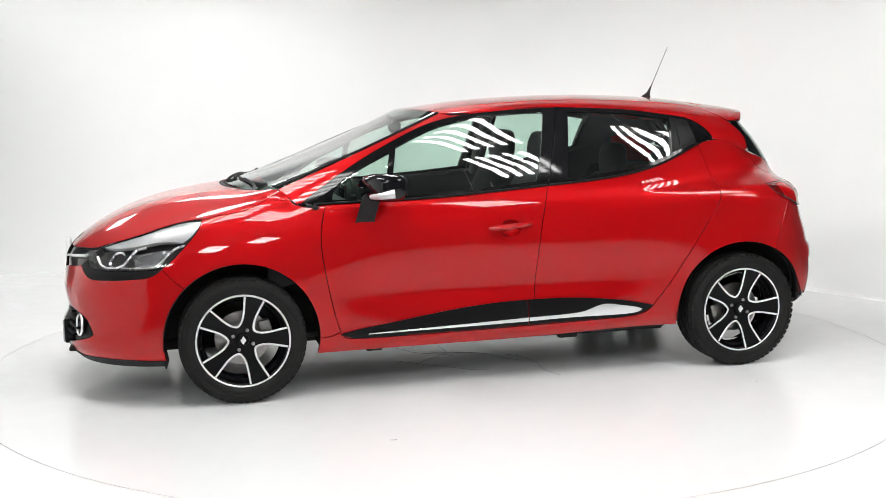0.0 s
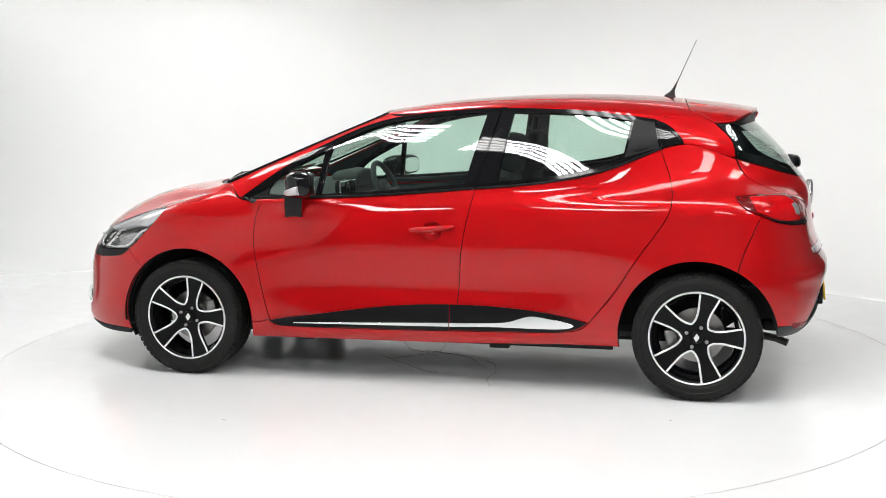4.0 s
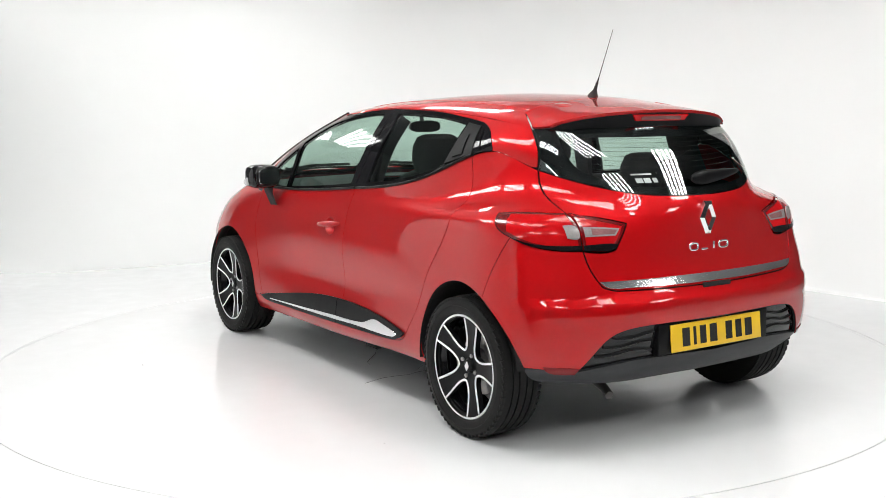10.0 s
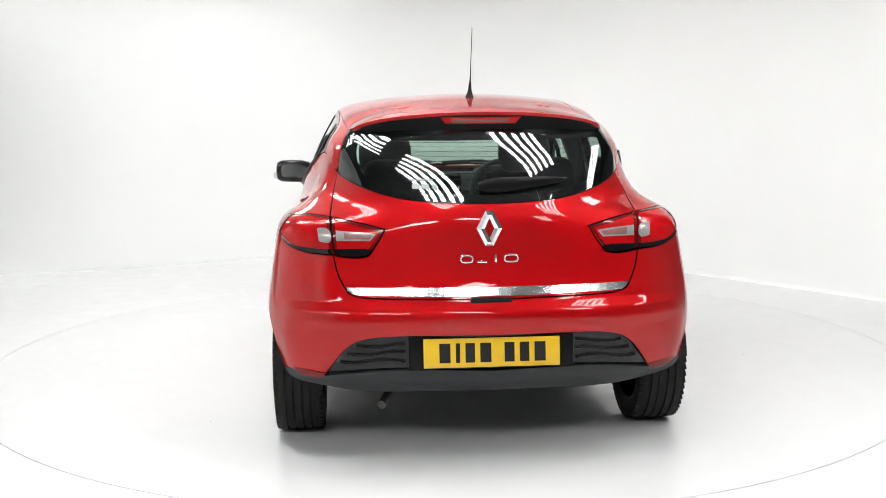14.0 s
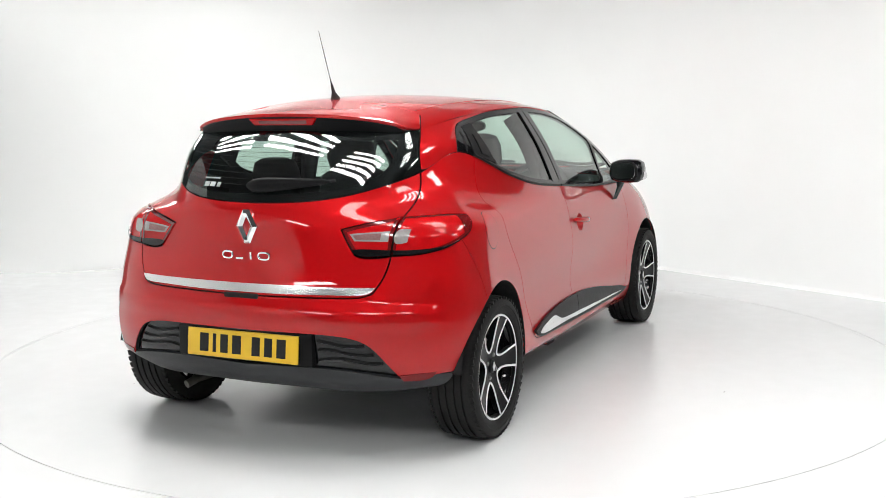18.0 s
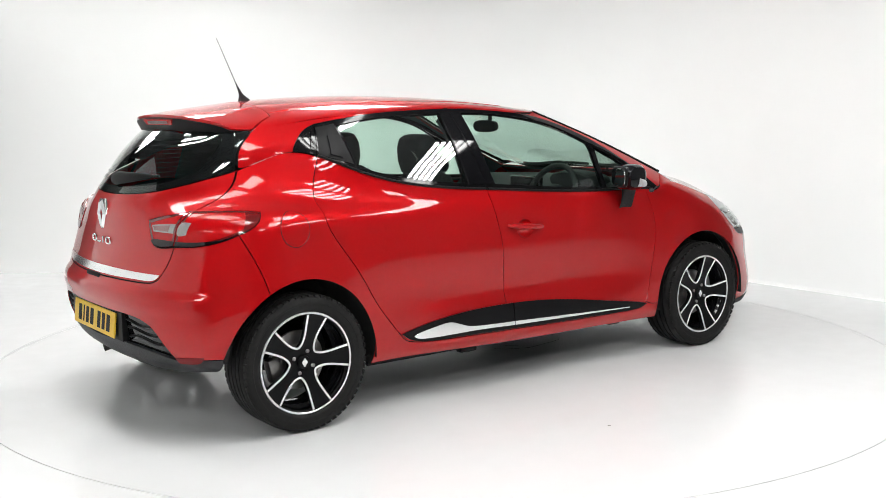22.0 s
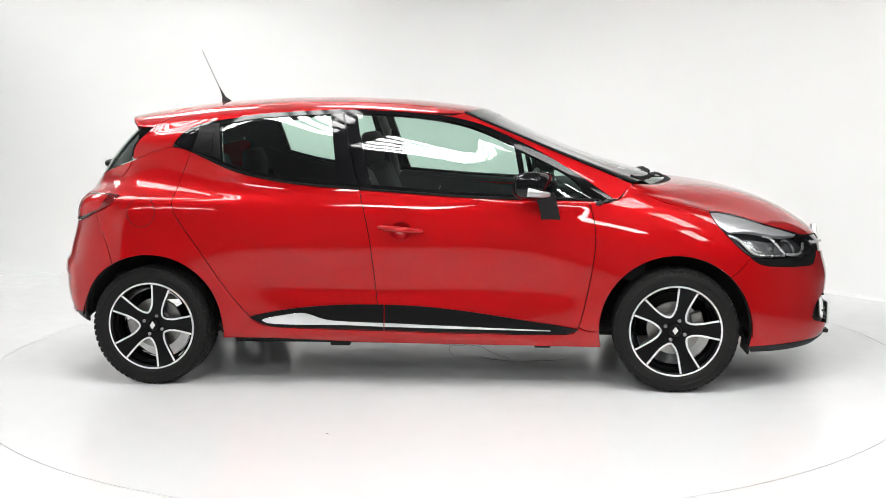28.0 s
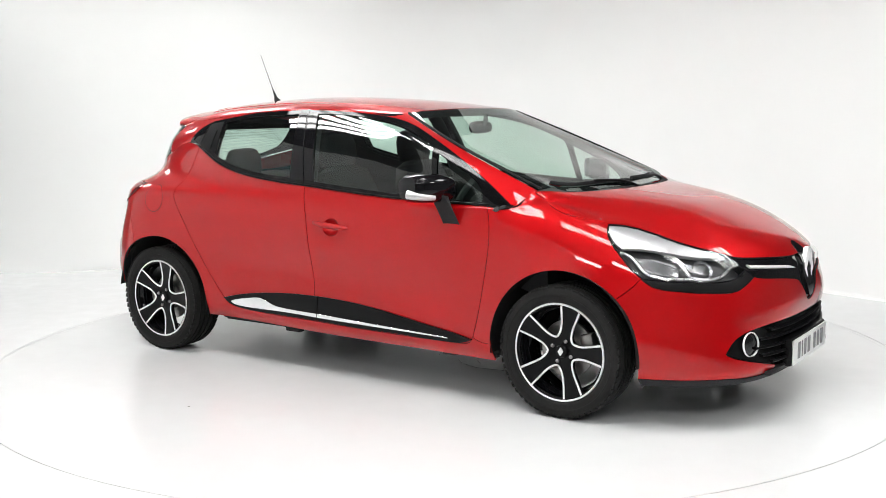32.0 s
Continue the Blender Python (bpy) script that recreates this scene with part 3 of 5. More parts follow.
    qw = panel("quarter_window_frame", TOP, trace(TOP, [("uv", [(uC, 0), (J[11], 0)]), ("s", rev(DLO_TOP[i_c:])), ("s", rev(GAP_C))]), FRAME_BLACK, body_side, "black quarter window frame", holes=[P3], side=sd, gap=.0015, depth=.02, lift=.002)
    for nm, o, ow in (("window_pane", P1, door), ("quarter_light", P0, door), ("window_pane", P2, door2), ("quarter_pane", P3, body_side)):
        # Quarter pane is opaque black, standing in for the unlit cabin behind.
        panel(nm, TOP, o, BLACK_GLOSS if nm == "quarter_pane" else GLASS, ow, "tinted side window glass, quarter panes opaque black for the dark behind", side=sd, gap=-.004, depth=0, lift=-.003)
    # gloss-black pillar covers
    for a, b, c, d_, ow in ((-.2685, -.333, -.180, -.232, door), (-.343, -.396, -.242, -.338, door2)):
        panel("pillar_cover", TOP, trace(TOP, [("s", [(c, .998), (d_, 1.003)]), ("s", [(d_, 1.003), (b, 1.343)]), ("s", [(b, 1.343), (a, 1.343)]), ("s", [(a, 1.343), (c, .998)])]), BLACK_GLOSS, ow, "gloss black door pillar cover", side=sd, gap=.001, depth=.003, lift=.0045)
    # the hidden rear handle
    panel("handle_plate", TOP, trace(TOP, [("s", [(-.945, 1.122), (-1.105, 1.168)]), ("s", [(-1.105, 1.168), (-1.078, 1.288)]), ("s", [(-1.078, 1.288), (-.980, 1.303)]), ("s", [(-.980, 1.303), (-.945, 1.122)])]), BLACK_SATIN, door2, side=sd, gap=.002, depth=.004, lift=.0055)
    panel("rear_handle", TOP, trace(TOP, [("s", [(-.995, 1.150), (-1.050, 1.166)]), ("s", [(-1.050, 1.166), (-1.040, 1.250)]), ("s", [(-1.040, 1.250), (-.998, 1.252)]), ("s", [(-.998, 1.252), (-.995, 1.150)])]), BLACK_SATIN, door2, "black hidden door handle", side=sd, gap=.002, depth=.008, lift=.012)
    # sill mouldings with chrome blades
    up1 = [(.835, .300), (.720, .322), (.636, .333), (.357, .374), (.077, .404), (-.1115, .412)]
    lo1 = [(-.1115, .288), (.218, .280), (.500, .277), (.780, .281), (.835, .300)]
    up2 = [(-.1165, .412), (-.342, .410), (-.621, .384), (-.788, .350)]
    lo2 = [(-.788, .350), (-.755, .326), (-.690, .306), (-.482, .295), (-.1165, .288)]
    m1 = panel("sill_moulding", LOW, trace(LOW, [("s", up1), ("s", [up1[-1], lo1[0]]), ("s", lo1)]), BLACK_SATIN, door, "black sill moulding", side=sd, gap=.001, depth=.014, lift=.013)
    m2 = panel("sill_moulding", LOW, trace(LOW, [("s", up2), ("s", lo2), ("s", [lo2[-1], up2[0]])]), BLACK_SATIN, door2, "black sill moulding", side=sd, gap=.001, depth=.014, lift=.013)
    panel("chrome_blade", LOW, trace(LOW, [("s", [(.700, .297), (.30, .309), (-.1115, .324)]), ("s", [(-.1115, .324), (-.1115, .306)]), ("s", [(-.1115, .306), (.30, .298), (.700, .293)])], .01), CHROME, door, "chrome blade", side=sd, gap=0, depth=.004, lift=.017, cell=.02)
    panel("chrome_blade", LOW, trace(LOW, [("s", [(-.1165, .324), (-.390, .336), (-.440, .348), (-.481, .362), (-.523, .370), (-.600, .362), (-.704, .344), (-.727, .335)]), ("s", [(-.727, .335), (-.704, .322), (-.400, .313), (-.1165, .306)]), ("s", [(-.1165, .306), (-.1165, .324)])], .01), CHROME, door2, "chrome blade", side=sd, gap=0, depth=.004, lift=.017, cell=.02)
    # belt seals
    for a, b, ow in ((.94, -.229, door), (-.244, -1.11, door2)):
        uu = np.linspace(top_at(a), top_at(b), 40)
        p, _a, _b, n = LOW.frame_at(np.stack([uu, np.full(40, V1)], 1))
        part("belt_seal", flipped(tube(p + n * .003 + [0, 0, .004], .006, 8), sd), BLACK_SATIN, ow)
        part("inner_seal", flipped(tube(p - n * .016 + [0, 0, .002], .012, 8), sd), DASH, ow)
    # door handle: a dished recess and a bar
    panel("handle_recess", LOW, dish, RED, door, side=sd, gap=0, depth=0, cell=.008,
          shape=lambda uv, p: -.046 * np.clip(1 - ((p[:, 0] + .027) / .054) ** 2 - ((p[:, 2] - .774) / .045) ** 2, 0, 1) ** .7)
    hx = np.linspace(.085, -.137, 24)
    hp = on(LOW, "s", [(x, .776 + .02 * (.085 - x) / .222) for x in hx], .004)
    bow = np.sin(np.linspace(0, math.pi, 24)) ** .5
    hp[:, 1] += .026 * bow
    part("door_handle", flipped(tube(hp, .006 + .009 * bow ** .7, 12, flat=.95), sd), RED, door, "red pull handle")

# fuel flap on the right quarter
flap = trace(LOW, [("s", [(-1.324 + .071 * math.cos(a), .872 + .076 * math.sin(a)) for a in np.linspace(0, 2 * math.pi, 48)])], .01)
# Near-black disc under the flap paints the shade of its gap.
panel("flap_gap_shade", LOW, flap, VOID, car, side=-1, gap=0, depth=0, lift=.0006, cell=.02)
panel("fuel_flap", LOW, flap, RED, car, "round red fuel flap", side=-1, gap=.0036, depth=.003, lift=.0016, cell=.02)

# ---- front: hood, bumper, grille, lamps
HOOD_EDGE = [(0, .703), (.149, .700), (.347, .711), (.470, .722), (.491, .731)]
hood = panel("hood", LOW, trace(LOW, [("f", HOOD_EDGE), ("s", rev(LAMP_TOP)), ("s", rev(HOOD_GAP)), ("uv", [(LU[3], V1 - .002), (LU[2], V1 - .010), (0, V1 - .010)]), ("uv", [(0, V1 - .010), (0, .61)])]),
             RED, car, "red hood", join=True)
panel("cowl", LOW, trace(LOW, [("uv", [(0, V1 - .012), (LU[2], V1 - .012), (LU[3], V1)]), ("uv", [(LU[3], V1), (0, V1)]), ("uv", [(0, V1), (0, V1 - .012)])]), BLACK_MATT, car, "black plastic cowl below the windscreen", join=True, gap=0, lift=-.006)
GRILLE_LOW = [(.457, .640), (.437, .634), (.300, .618), (.189, .603), (.140, .588), (.105, .550), (.069, .515), (.030, .488), (0, .484)]
TRIM_LOW = [(1.649, .642), (1.698, .611), (1.765, .598), (1.867, .588)]
TRIM_LOW_F = [(.664, .588), (.582, .586), (.533, .602), (.483, .626), (.457, .640)]
LENS_IN = [(.491, .731), (.486, .702), (.478, .671)]
LENS_LOW = [(.478, .671), (.510, .650), (.558, .636), (.600, .630)]
LENS_LOW_S = [(1.905, .629), (1.799, .633), (1.694, .640), (1.649, .646)]
LIP_S = [(AF + ARCH * math.cos(radians(-13)), .216), (1.807, .220), (1.964, .223)]
LIP_F = [(.630, .223), (.481, .220), (.380, .230)]
INTAKE_LOW = [(.380, .252), (.450, .268), (.539, .290), (.615, .314), (.637, .330)]
INTAKE_TOP = [(.637, .330), (.598, .383), (.522, .420), (.332, .438), (.15, .438), (0, .436)]
bumper = panel("front_bumper", LOW, trace(LOW, [("f", rev(GRILLE_LOW)), ("f", rev(TRIM_LOW_F)), ("s", rev(TRIM_LOW)), ("s", SEAM_F), arch_f(45, -13), ("s", LIP_S), ("f", LIP_F), ("f", INTAKE_LOW), ("f", INTAKE_TOP)]),
               RED, car, "red front bumper", join=True, gap=.0008)
lip = panel("front_lip", LOW, trace(LOW, [("uv", [(0, .06), (0, 0)]), ("uv", [(0, 0), (LOW.find("s", [(1.655, .192)])[0][0], 0)]), ("s", LIP_S), ("f", LIP_F), ("f", [(.380, .232), (.2, .238), (0, .240)])]),
            BLACK_MATT, car, "black lower front lip", join=True, lift=.004, gap=.001)
# Near-black sheet behind the slats stands for the intake's unlit depth.
intake = panel("lower_grille", LOW, trace(LOW, [("uv", [(0, .275), (0, .045)]), ("f", [(0, .240), (.2, .240), (.380, .252)]), ("f", INTAKE_LOW), ("f", INTAKE_TOP)]), VOID, car, "black lower intake", join=True, lift=-.030, gap=-.01, depth=0)
for k in range(5):
    z0 = .262 + .034 * k
    wide = (.40, .47, .50, .47, .40)[k]
    pts = on(LOW, "f", [(y, z0 + .012 * (abs(y) / .5) ** 2) for y in np.linspace(0, wide, 24)], -.012)
    pts = np.concatenate([pts[:0:-1] * [1, -1, 1], pts])
    part("grille_slat", tube(pts, .012, 8, flat=.55), BLACK_SATIN, intake)
grille = panel("upper_grille", LOW, trace(LOW, [("f", HOOD_EDGE), ("f", LENS_IN), ("f", [(.478, .671), (.457, .640)]), ("f", GRILLE_LOW)]), BLACK_GLOSS, car, "gloss black upper grille", join=True, lift=-.010, gap=.001, depth=.02)
for sd in (1, -1):
    top_f = [(.456, .685), (.330, .675), (.208, .661), (.174, .650)]
    panel("grille_strip", LOW, trace(LOW, [("f", top_f), ("f", [(.174, .650), (.330, .665), (.451, .676)]), ("f", [(.451, .676), (.456, .690)])], .01), ALLOY, grille, "chrome grille strip", side=sd, gap=0, depth=.012, lift=.006, cell=.015)
    under = panel("lamp_surround", LOW, trace(LOW, [("s", TRIM_LOW), ("f", TRIM_LOW_F), ("f", [(.457, .640), (.478, .671)]), ("f", LENS_LOW), ("s", LENS_LOW_S)]), BLACK_SATIN, car, "black trim under the headlamp", side=sd, gap=.001, lift=-.002)
    lens_line = trace(LOW, [("s", LAMP_TOP), ("f", LENS_IN), ("f", LENS_LOW), ("s", LENS_LOW_S), ("s", LAMP_BACK)])
    bowl = panel("headlamp", LOW, lens_line, GREY_BOWL, car, "clear headlamp with bright reflectors", side=sd, gap=.0015, depth=0, lift=-.045)
    panel("lens", LOW, lens_line, CLEAR, bowl, "clear lamp cover", side=sd, gap=.0025, depth=.010, lift=0)
    panel("bezel", LOW, lens_line, BLACK_SATIN, bowl, side=sd, gap=.003, depth=.044, lift=-.002, holes=[inset(LOW, lens_line, .0035)], cell=.2)
    refl = trace(LOW, [("s", [(1.462, .858), (1.504, .8555), (1.621, .8275), (1.736, .7895), (1.844, .755), (1.918, .728)]), ("s", [(1.918, .728), (1.80, .737), (1.66, .765), (1.55, .765)]), ("s", [(1.55, .765), (1.503, .800), (1.462, .858)])])
    panel("upper_reflector", LOW, refl, BRIGHT, bowl, "bright ribbed upper reflector", side=sd, gap=.001, depth=.02, lift=-.008, cell=.012,
          shape=lambda uv, p: .0012 * np.sin(p[:, 0] * 190))
    low_r = trace(LOW, [("s", [(1.60, .742), (1.70, .738), (1.80, .722)]), ("s", [(1.80, .722), (1.79, .655)]), ("s", [(1.79, .655), (1.72, .660), (1.66, .680), (1.60, .742)])])
    panel("main_reflector", LOW, low_r, DULL_BOWL, bowl, "chrome headlamp reflector", side=sd, gap=.004, depth=.01, lift=-.036, cell=.02, shape=lambda uv, p: .004 * np.sin(p[:, 2] * 160 + p[:, 0] * 40))
    drl = on(LOW, "s", [(1.545, .752), (1.585, .740), (1.625, .705), (1.665, .668), (1.72, .652), (1.78, .648), (1.835, .648)], -.012)
    part("light_guide", flipped(tube(smooth(drl, .01), .006, 8), sd), SILVER, bowl)
    drl2 = on(LOW, "s", [(1.715, .742), (1.765, .728), (1.800, .690), (1.835, .656), (1.88, .645), (1.925, .652), (1.950, .688)], -.010)
    part("light_guide", flipped(tube(smooth(drl2, .01), .0065, 8), sd), SILVER, bowl)
    pc, _x, _y, pn = LOW.frame_at(LOW.find("s", [(1.865, .690)]))
    q = Vector(pn[0]).to_track_quat("Y", "Z").to_matrix().to_4x4()
    for nm, prof, m in (("projector", [(0, .020), (.018, .018), (.032, .009), (.037, 0), (.040, -.02)], CLEAR), ("projector_ring", [(.037, -.004), (.045, .002), (.047, -.03)], CHROME), ("projector_core", [(0, -.006), (.036, -.012)], GREY_BOWL)):
        bm = lathe(prof, 32)
        bmesh.ops.remove_doubles(bm, verts=bm.verts, dist=1e-5)
        bmesh.ops.transform(bm, matrix=Matrix.Translation(Vector(pc[0] - pn[0] * .026)) @ q, verts=bm.verts)
        part(nm, flipped(bm, sd), m, bowl)
    # fog lamp and its pocket
    pocket = trace(LOW, [("f", [(.637, .330), (.598, .381), (.522, .418), (.452, .432)]), ("f", [(.452, .432), (.440, .270)]), ("f", [(.440, .270), (.539, .292), (.615, .316), (.637, .330)])])
    fog = panel("fog_lamp", LOW, pocket, BLACK_SATIN, car, "round fog lamp with a chrome ring", side=sd, gap=.002, depth=.02, lift=-.010, cell=.02, shape=lambda uv, p: -.012 * np.clip((.60 - p[:, 1]) / .15, 0, 1))
    fc, _x, _y, fn = LOW.frame_at(LOW.find("f", [(.528, .362)]))
    fn = fn[0] * .5 + np.array([.87, .12, 0]) * .5
    fn /= np.linalg.norm(fn)
    q = Vector(fn).to_track_quat("Y", "Z").to_matrix().to_4x4()
    mm = Matrix.Translation(Vector(fc[0] - fn * .004)) @ q
    for nm, prof, m in (("fog_ring", [(.0480, .0), (.0487, .006), (.0508, .0085), (.0528, .006), (.0533, .0)], ALLOY), ("fog_glass", [(0, .0), (.03, -.002), (.047, -.006)], BLACK_GLOSS)):
        bm = lathe(prof, 40)
        bmesh.ops.remove_doubles(bm, verts=bm.verts, dist=1e-5)
        bmesh.ops.transform(bm, matrix=mm, verts=bm.verts)
        part(nm, flipped(bm, sd), m, fog)


def diamond(parent, c, normal_x, w, h, t, band, mat):
    """A hollow upright diamond badge with blunt ends."""
    bm = bmesh.new()
    b = w * .30
    out = [(-b, h), (b, h), (w, 0), (b, -h), (-b, -h), (-w, 0)]
    inn = [(-.001, h * .56), (.001, h * .56), (w - band, 0), (.001, -h * .56), (-.001, -h * .56), (-w + band, 0)]
    rows = []
    for pts, d in ((out, -.012), (out, t * .4), ([(.5 * (a + e), .5 * (b2 + f)) for (a, b2), (e, f) in zip(out, inn)], t), (inn, t * .5), (inn, -.012)):
        rows.append([bm.verts.new((c[0] + normal_x * d, c[1] + y, c[2] + z)) for y, z in pts])
    for a, b in zip(rows, rows[1:]):
        for i in range(6):
            bm.faces.new((a[i], a[(i + 1) % 6], b[(i + 1) % 6], b[i]))
    return part("badge", bm, mat, parent, "chrome diamond badge", angle=10)


nose = on(LOW, "f", [(0.0, .640)])[0]
back_plate = panel("badge_base", LOW, trace(LOW, [("f", [(0, .748), (.03, .737), (.078, .655)]), ("f", [(.078, .655), (.062, .590), (.022, .510), (0, .506)]), ("uv", [(0, .36), (0, .65)])]), BLACK_GLOSS, car, "gloss black badge mount", join=True, lift=.002, gap=0, depth=.02)
diamond(back_plate, (nose[0] - .006, 0, .632), 1, .062, .092, .015, .023, ALLOY)

# front plate with plain bars for its characters


def plate(name, x, z, tilt, mat, facing, wide=.26, high=.0555):
    bm = box(-.004, .004, -wide, wide, -high, high, .002)
    ob = part(name, bm, mat, car, "number plate with seven dark characters as bars")
    ob.matrix_local = Matrix.Translation(Vector((x, 0, z)) + OFFSET) @ pose(0, 0, 0, 0, tilt, 0 if facing > 0 else 180)
    y = wide - .055
    for k, w in enumerate((.042, .036, .038, .042, .036, .016, .042)):
        if k == 3:
            y -= .030
        bm = box(.0041, .0048, y - w, y, -.037, .037)
        part("character_bar", bm, BLACK_MATT if facing < 0 else GLARE_PRINT, ob)
        y -= w + .0205
    return ob


part("lip_shelf", box(1.93, 2.105, -.44, .44, .214, .236, .006), BLACK_MATT, car)
plate("front_plate", 2.143, .282, 0, PLATE_WHITE, 1)
part("plate_base", box(2.09, 2.137, -.27, .27, .222, .345, .006), BLACK_SATIN, car)

# ---- roof, spoiler, screens
roof = panel("roof", ROOF, trace(ROOF, [("uv", [(0, 0), (0, ROOF.v1)]), ("uv", [(0, ROOF.v1), (ROOF.find("t", [(-1.345, .53)])[0][0], ROOF.v1)]), ("t", [(-1.345, .53), (-1.235, .475)]), ("t", [(-1.235, .475), (-1.215, .3), (-1.205, 0)]), ("uv", [(ROOF.find("t", [(-1.205, 0)])[0][0], 0), (0, 0)])]), RED, car, "red roof", join=True, gap=.0015)
sp = trace(ROOF, [("t", [(-1.207, 0), (-1.217, .3), (-1.237, .473)]), ("t", [(-1.237, .473), (-1.350, .528)]), ("uv", [(ROOF.find("t", [(-1.350, .528)])[0][0], ROOF.v1), (ROOF.u1, ROOF.v1)]), ("uv", [(ROOF.u1, ROOF.v1), (ROOF.u1, 0)]), ("uv", [(ROOF.u1, 0), (ROOF.find("t", [(-1.207, 0)])[0][0], 0)])])
spoiler = panel("spoiler", ROOF, sp, RED, car, "red roof spoiler", join=True, gap=.0015, depth=.016)
spoiler.data.materials[1] = RED
panel("spoiler_underside", ROOF, sp, RED_DARK, spoiler, join=True, gap=.002, depth=0, lift=-.016)
for sd in (1, -1):
    # roof ditch strip
    uu = np.linspace(ROOF.find("t", [(.10, .5)])[0][0], ROOF.find("t", [(-1.22, .47)])[0][0], 40)
    p, _a, _b, n = ROOF.frame_at(np.stack([uu, np.full(40, .462)], 1))
    part("roof_strip", flipped(tube(p - n * .0025, .0045, 6), sd), RED, roof)
lip_n = 36
edge_a = ROOF.at(np.stack([np.full(lip_n, ROOF.u1), np.linspace(0, ROOF.v1, lip_n)], 1)) - [0, 0, .013]
edge_b = TOP.at(np.stack([np.linspace(TOP.u1, J[12] + .01, lip_n), np.full(lip_n, T1)], 1)) - [0, 0, .004]
bm = bmesh.new()
for sd in (1, -1):
    ra = [bm.verts.new((x, y * sd, z)) for x, y, z in edge_a]
    rb = [bm.verts.new((x, y * sd, z)) for x, y, z in edge_b]
    for i in range(lip_n - 1):
        bm.faces.new((ra[i], ra[i + 1], rb[i + 1], rb[i]))
bmesh.ops.recalc_face_normals(bm, faces=bm.faces)
part("spoiler_filler", bm, BLACK_SATIN, spoiler, "black filler under the spoiler")
bl = part("brake_light", loft([[(.02, -.165, .014), (.02, .165, .014), (.02, .150, -.016), (.02, -.150, -.016)], [(-.014, -.160, .013), (-.014, .160, .013), (-.014, .140, -.013), (-.014, -.140, -.013)]]), RED_LENS, spoiler, "high-level brake light")
bl.matrix_local = pose(-1.551, 0, 1.322, 0, -20)
part("brake_lens", box(-.0155, -.0125, -.115, .115, -.0075, .0075), RED_DEEP, spoiler).matrix_local = pose(-1.551, 0, 1.322, 0, -20)

for sd in (1, -1):
    # raised ends of the roof ditch and the gloss side fins of the rear window
    p0, _a, _b, n0 = ROOF.frame_at(ROOF.find("t", [(-1.275, .30)]))
    ta = np.array([1.0, 0, 0]) - n0[0] * n0[0][0]
    ta /= np.linalg.norm(ta)
    tb = np.cross(n0[0], ta)
    part("roof_cap", outward(loft([oval(p0[0] - n0[0] * .004, ta, tb, .052, .036, 24, 2.4), oval(p0[0] + n0[0] * .0012, ta, tb, .046, .031, 24, 2.4), oval(p0[0] + n0[0] * .0022, ta, tb, .036, .024, 24, 2.4)]), sd), RED, roof)

ws_line = trace(TOP, [("uv", [(0, 0), (J[3], 0)]), ("uv", [(J[3], 0), (J[3], T1)]), ("uv", [(J[3], T1), (0, T1)]), ("uv", [(0, T1), (0, 0)])])
ws = panel("windscreen", TOP, ws_line, GLASS, car, "sloping tinted windscreen", join=True, gap=.002, depth=0)
for sd in (1, -1):
    p, _a, _b, n = TOP.frame_at(np.stack([np.full(40, J[3] - .012), np.linspace(0, T1, 40)], 1))
    part("windscreen_seal", flipped(tube(p + n * .001, .007, 6), sd), BLACK_SATIN, ws)
    panel("windscreen_border", TOP, trace(TOP, [("uv", [(J[3] - .035, 0), (J[3] - .006, 0)]), ("uv", [(J[3] - .006, 0), (J[3] - .006, T1)]), ("uv", [(J[3] - .006, T1), (J[3] - .035, T1)]), ("uv", [(J[3] - .035, T1), (J[3] - .035, 0)])]), BLACK_GLOSS, ws, side=sd, gap=0, depth=0, lift=-.003)
panel("header_border", TOP, trace(TOP, [("uv", [(0, T1 - .020), (J[3], T1 - .020)]), ("uv", [(J[3], T1 - .020), (J[3], T1)]), ("uv", [(J[3], T1), (0, T1)]), ("uv", [(0, T1), (0, T1 - .020)])]), BLACK_GLOSS, ws, join=True, gap=0, depth=0, lift=-.003)
panel("lower_border", TOP, trace(TOP, [("uv", [(0, 0), (J[3], 0)]), ("uv", [(J[3], 0), (J[3], .014)]), ("uv", [(J[3], .014), (0, .014)]), ("uv", [(0, .014), (0, 0)])]), BLACK_GLOSS, ws, join=True, gap=0, depth=0, lift=-.003)

rw_out = trace(TOP, [("uv", [(J[12] + .010, 0), (TOP.u1, 0)]), ("uv", [(TOP.u1, 0), (TOP.u1, T1)]), ("uv", [(TOP.u1, T1), (J[12] + .006, T1)]), ("s", [(-1.354, 1.286), (-1.402, 1.245), (-1.447, 1.190), (-1.459, 1.125)])])
rw_in = trace(TOP, [("uv", [(J[13] + .055, .050), (J[14], .030), (TOP.u1, .026)]), ("uv", [(TOP.u1, .026), (TOP.u1, T1 - .045)]), ("uv", [(TOP.u1, T1 - .045), (J[13] + .035, T1 - .045)]), ("uv", [(J[13] + .035, T1 - .045), (J[13] + .035, .10), (J[13] + .055, .050)])])
rear_glass = panel("rear_window", TOP, rw_out, GLASS_DARK, car, "dark tinted rear window", join=True, gap=.002, depth=0, lift=.002)
panel("rear_window_border", TOP, rw_out, BLACK_GLOSS, rear_glass, "black glass border", holes=[rw_in], join=True, gap=.003, depth=0, lift=-.001)
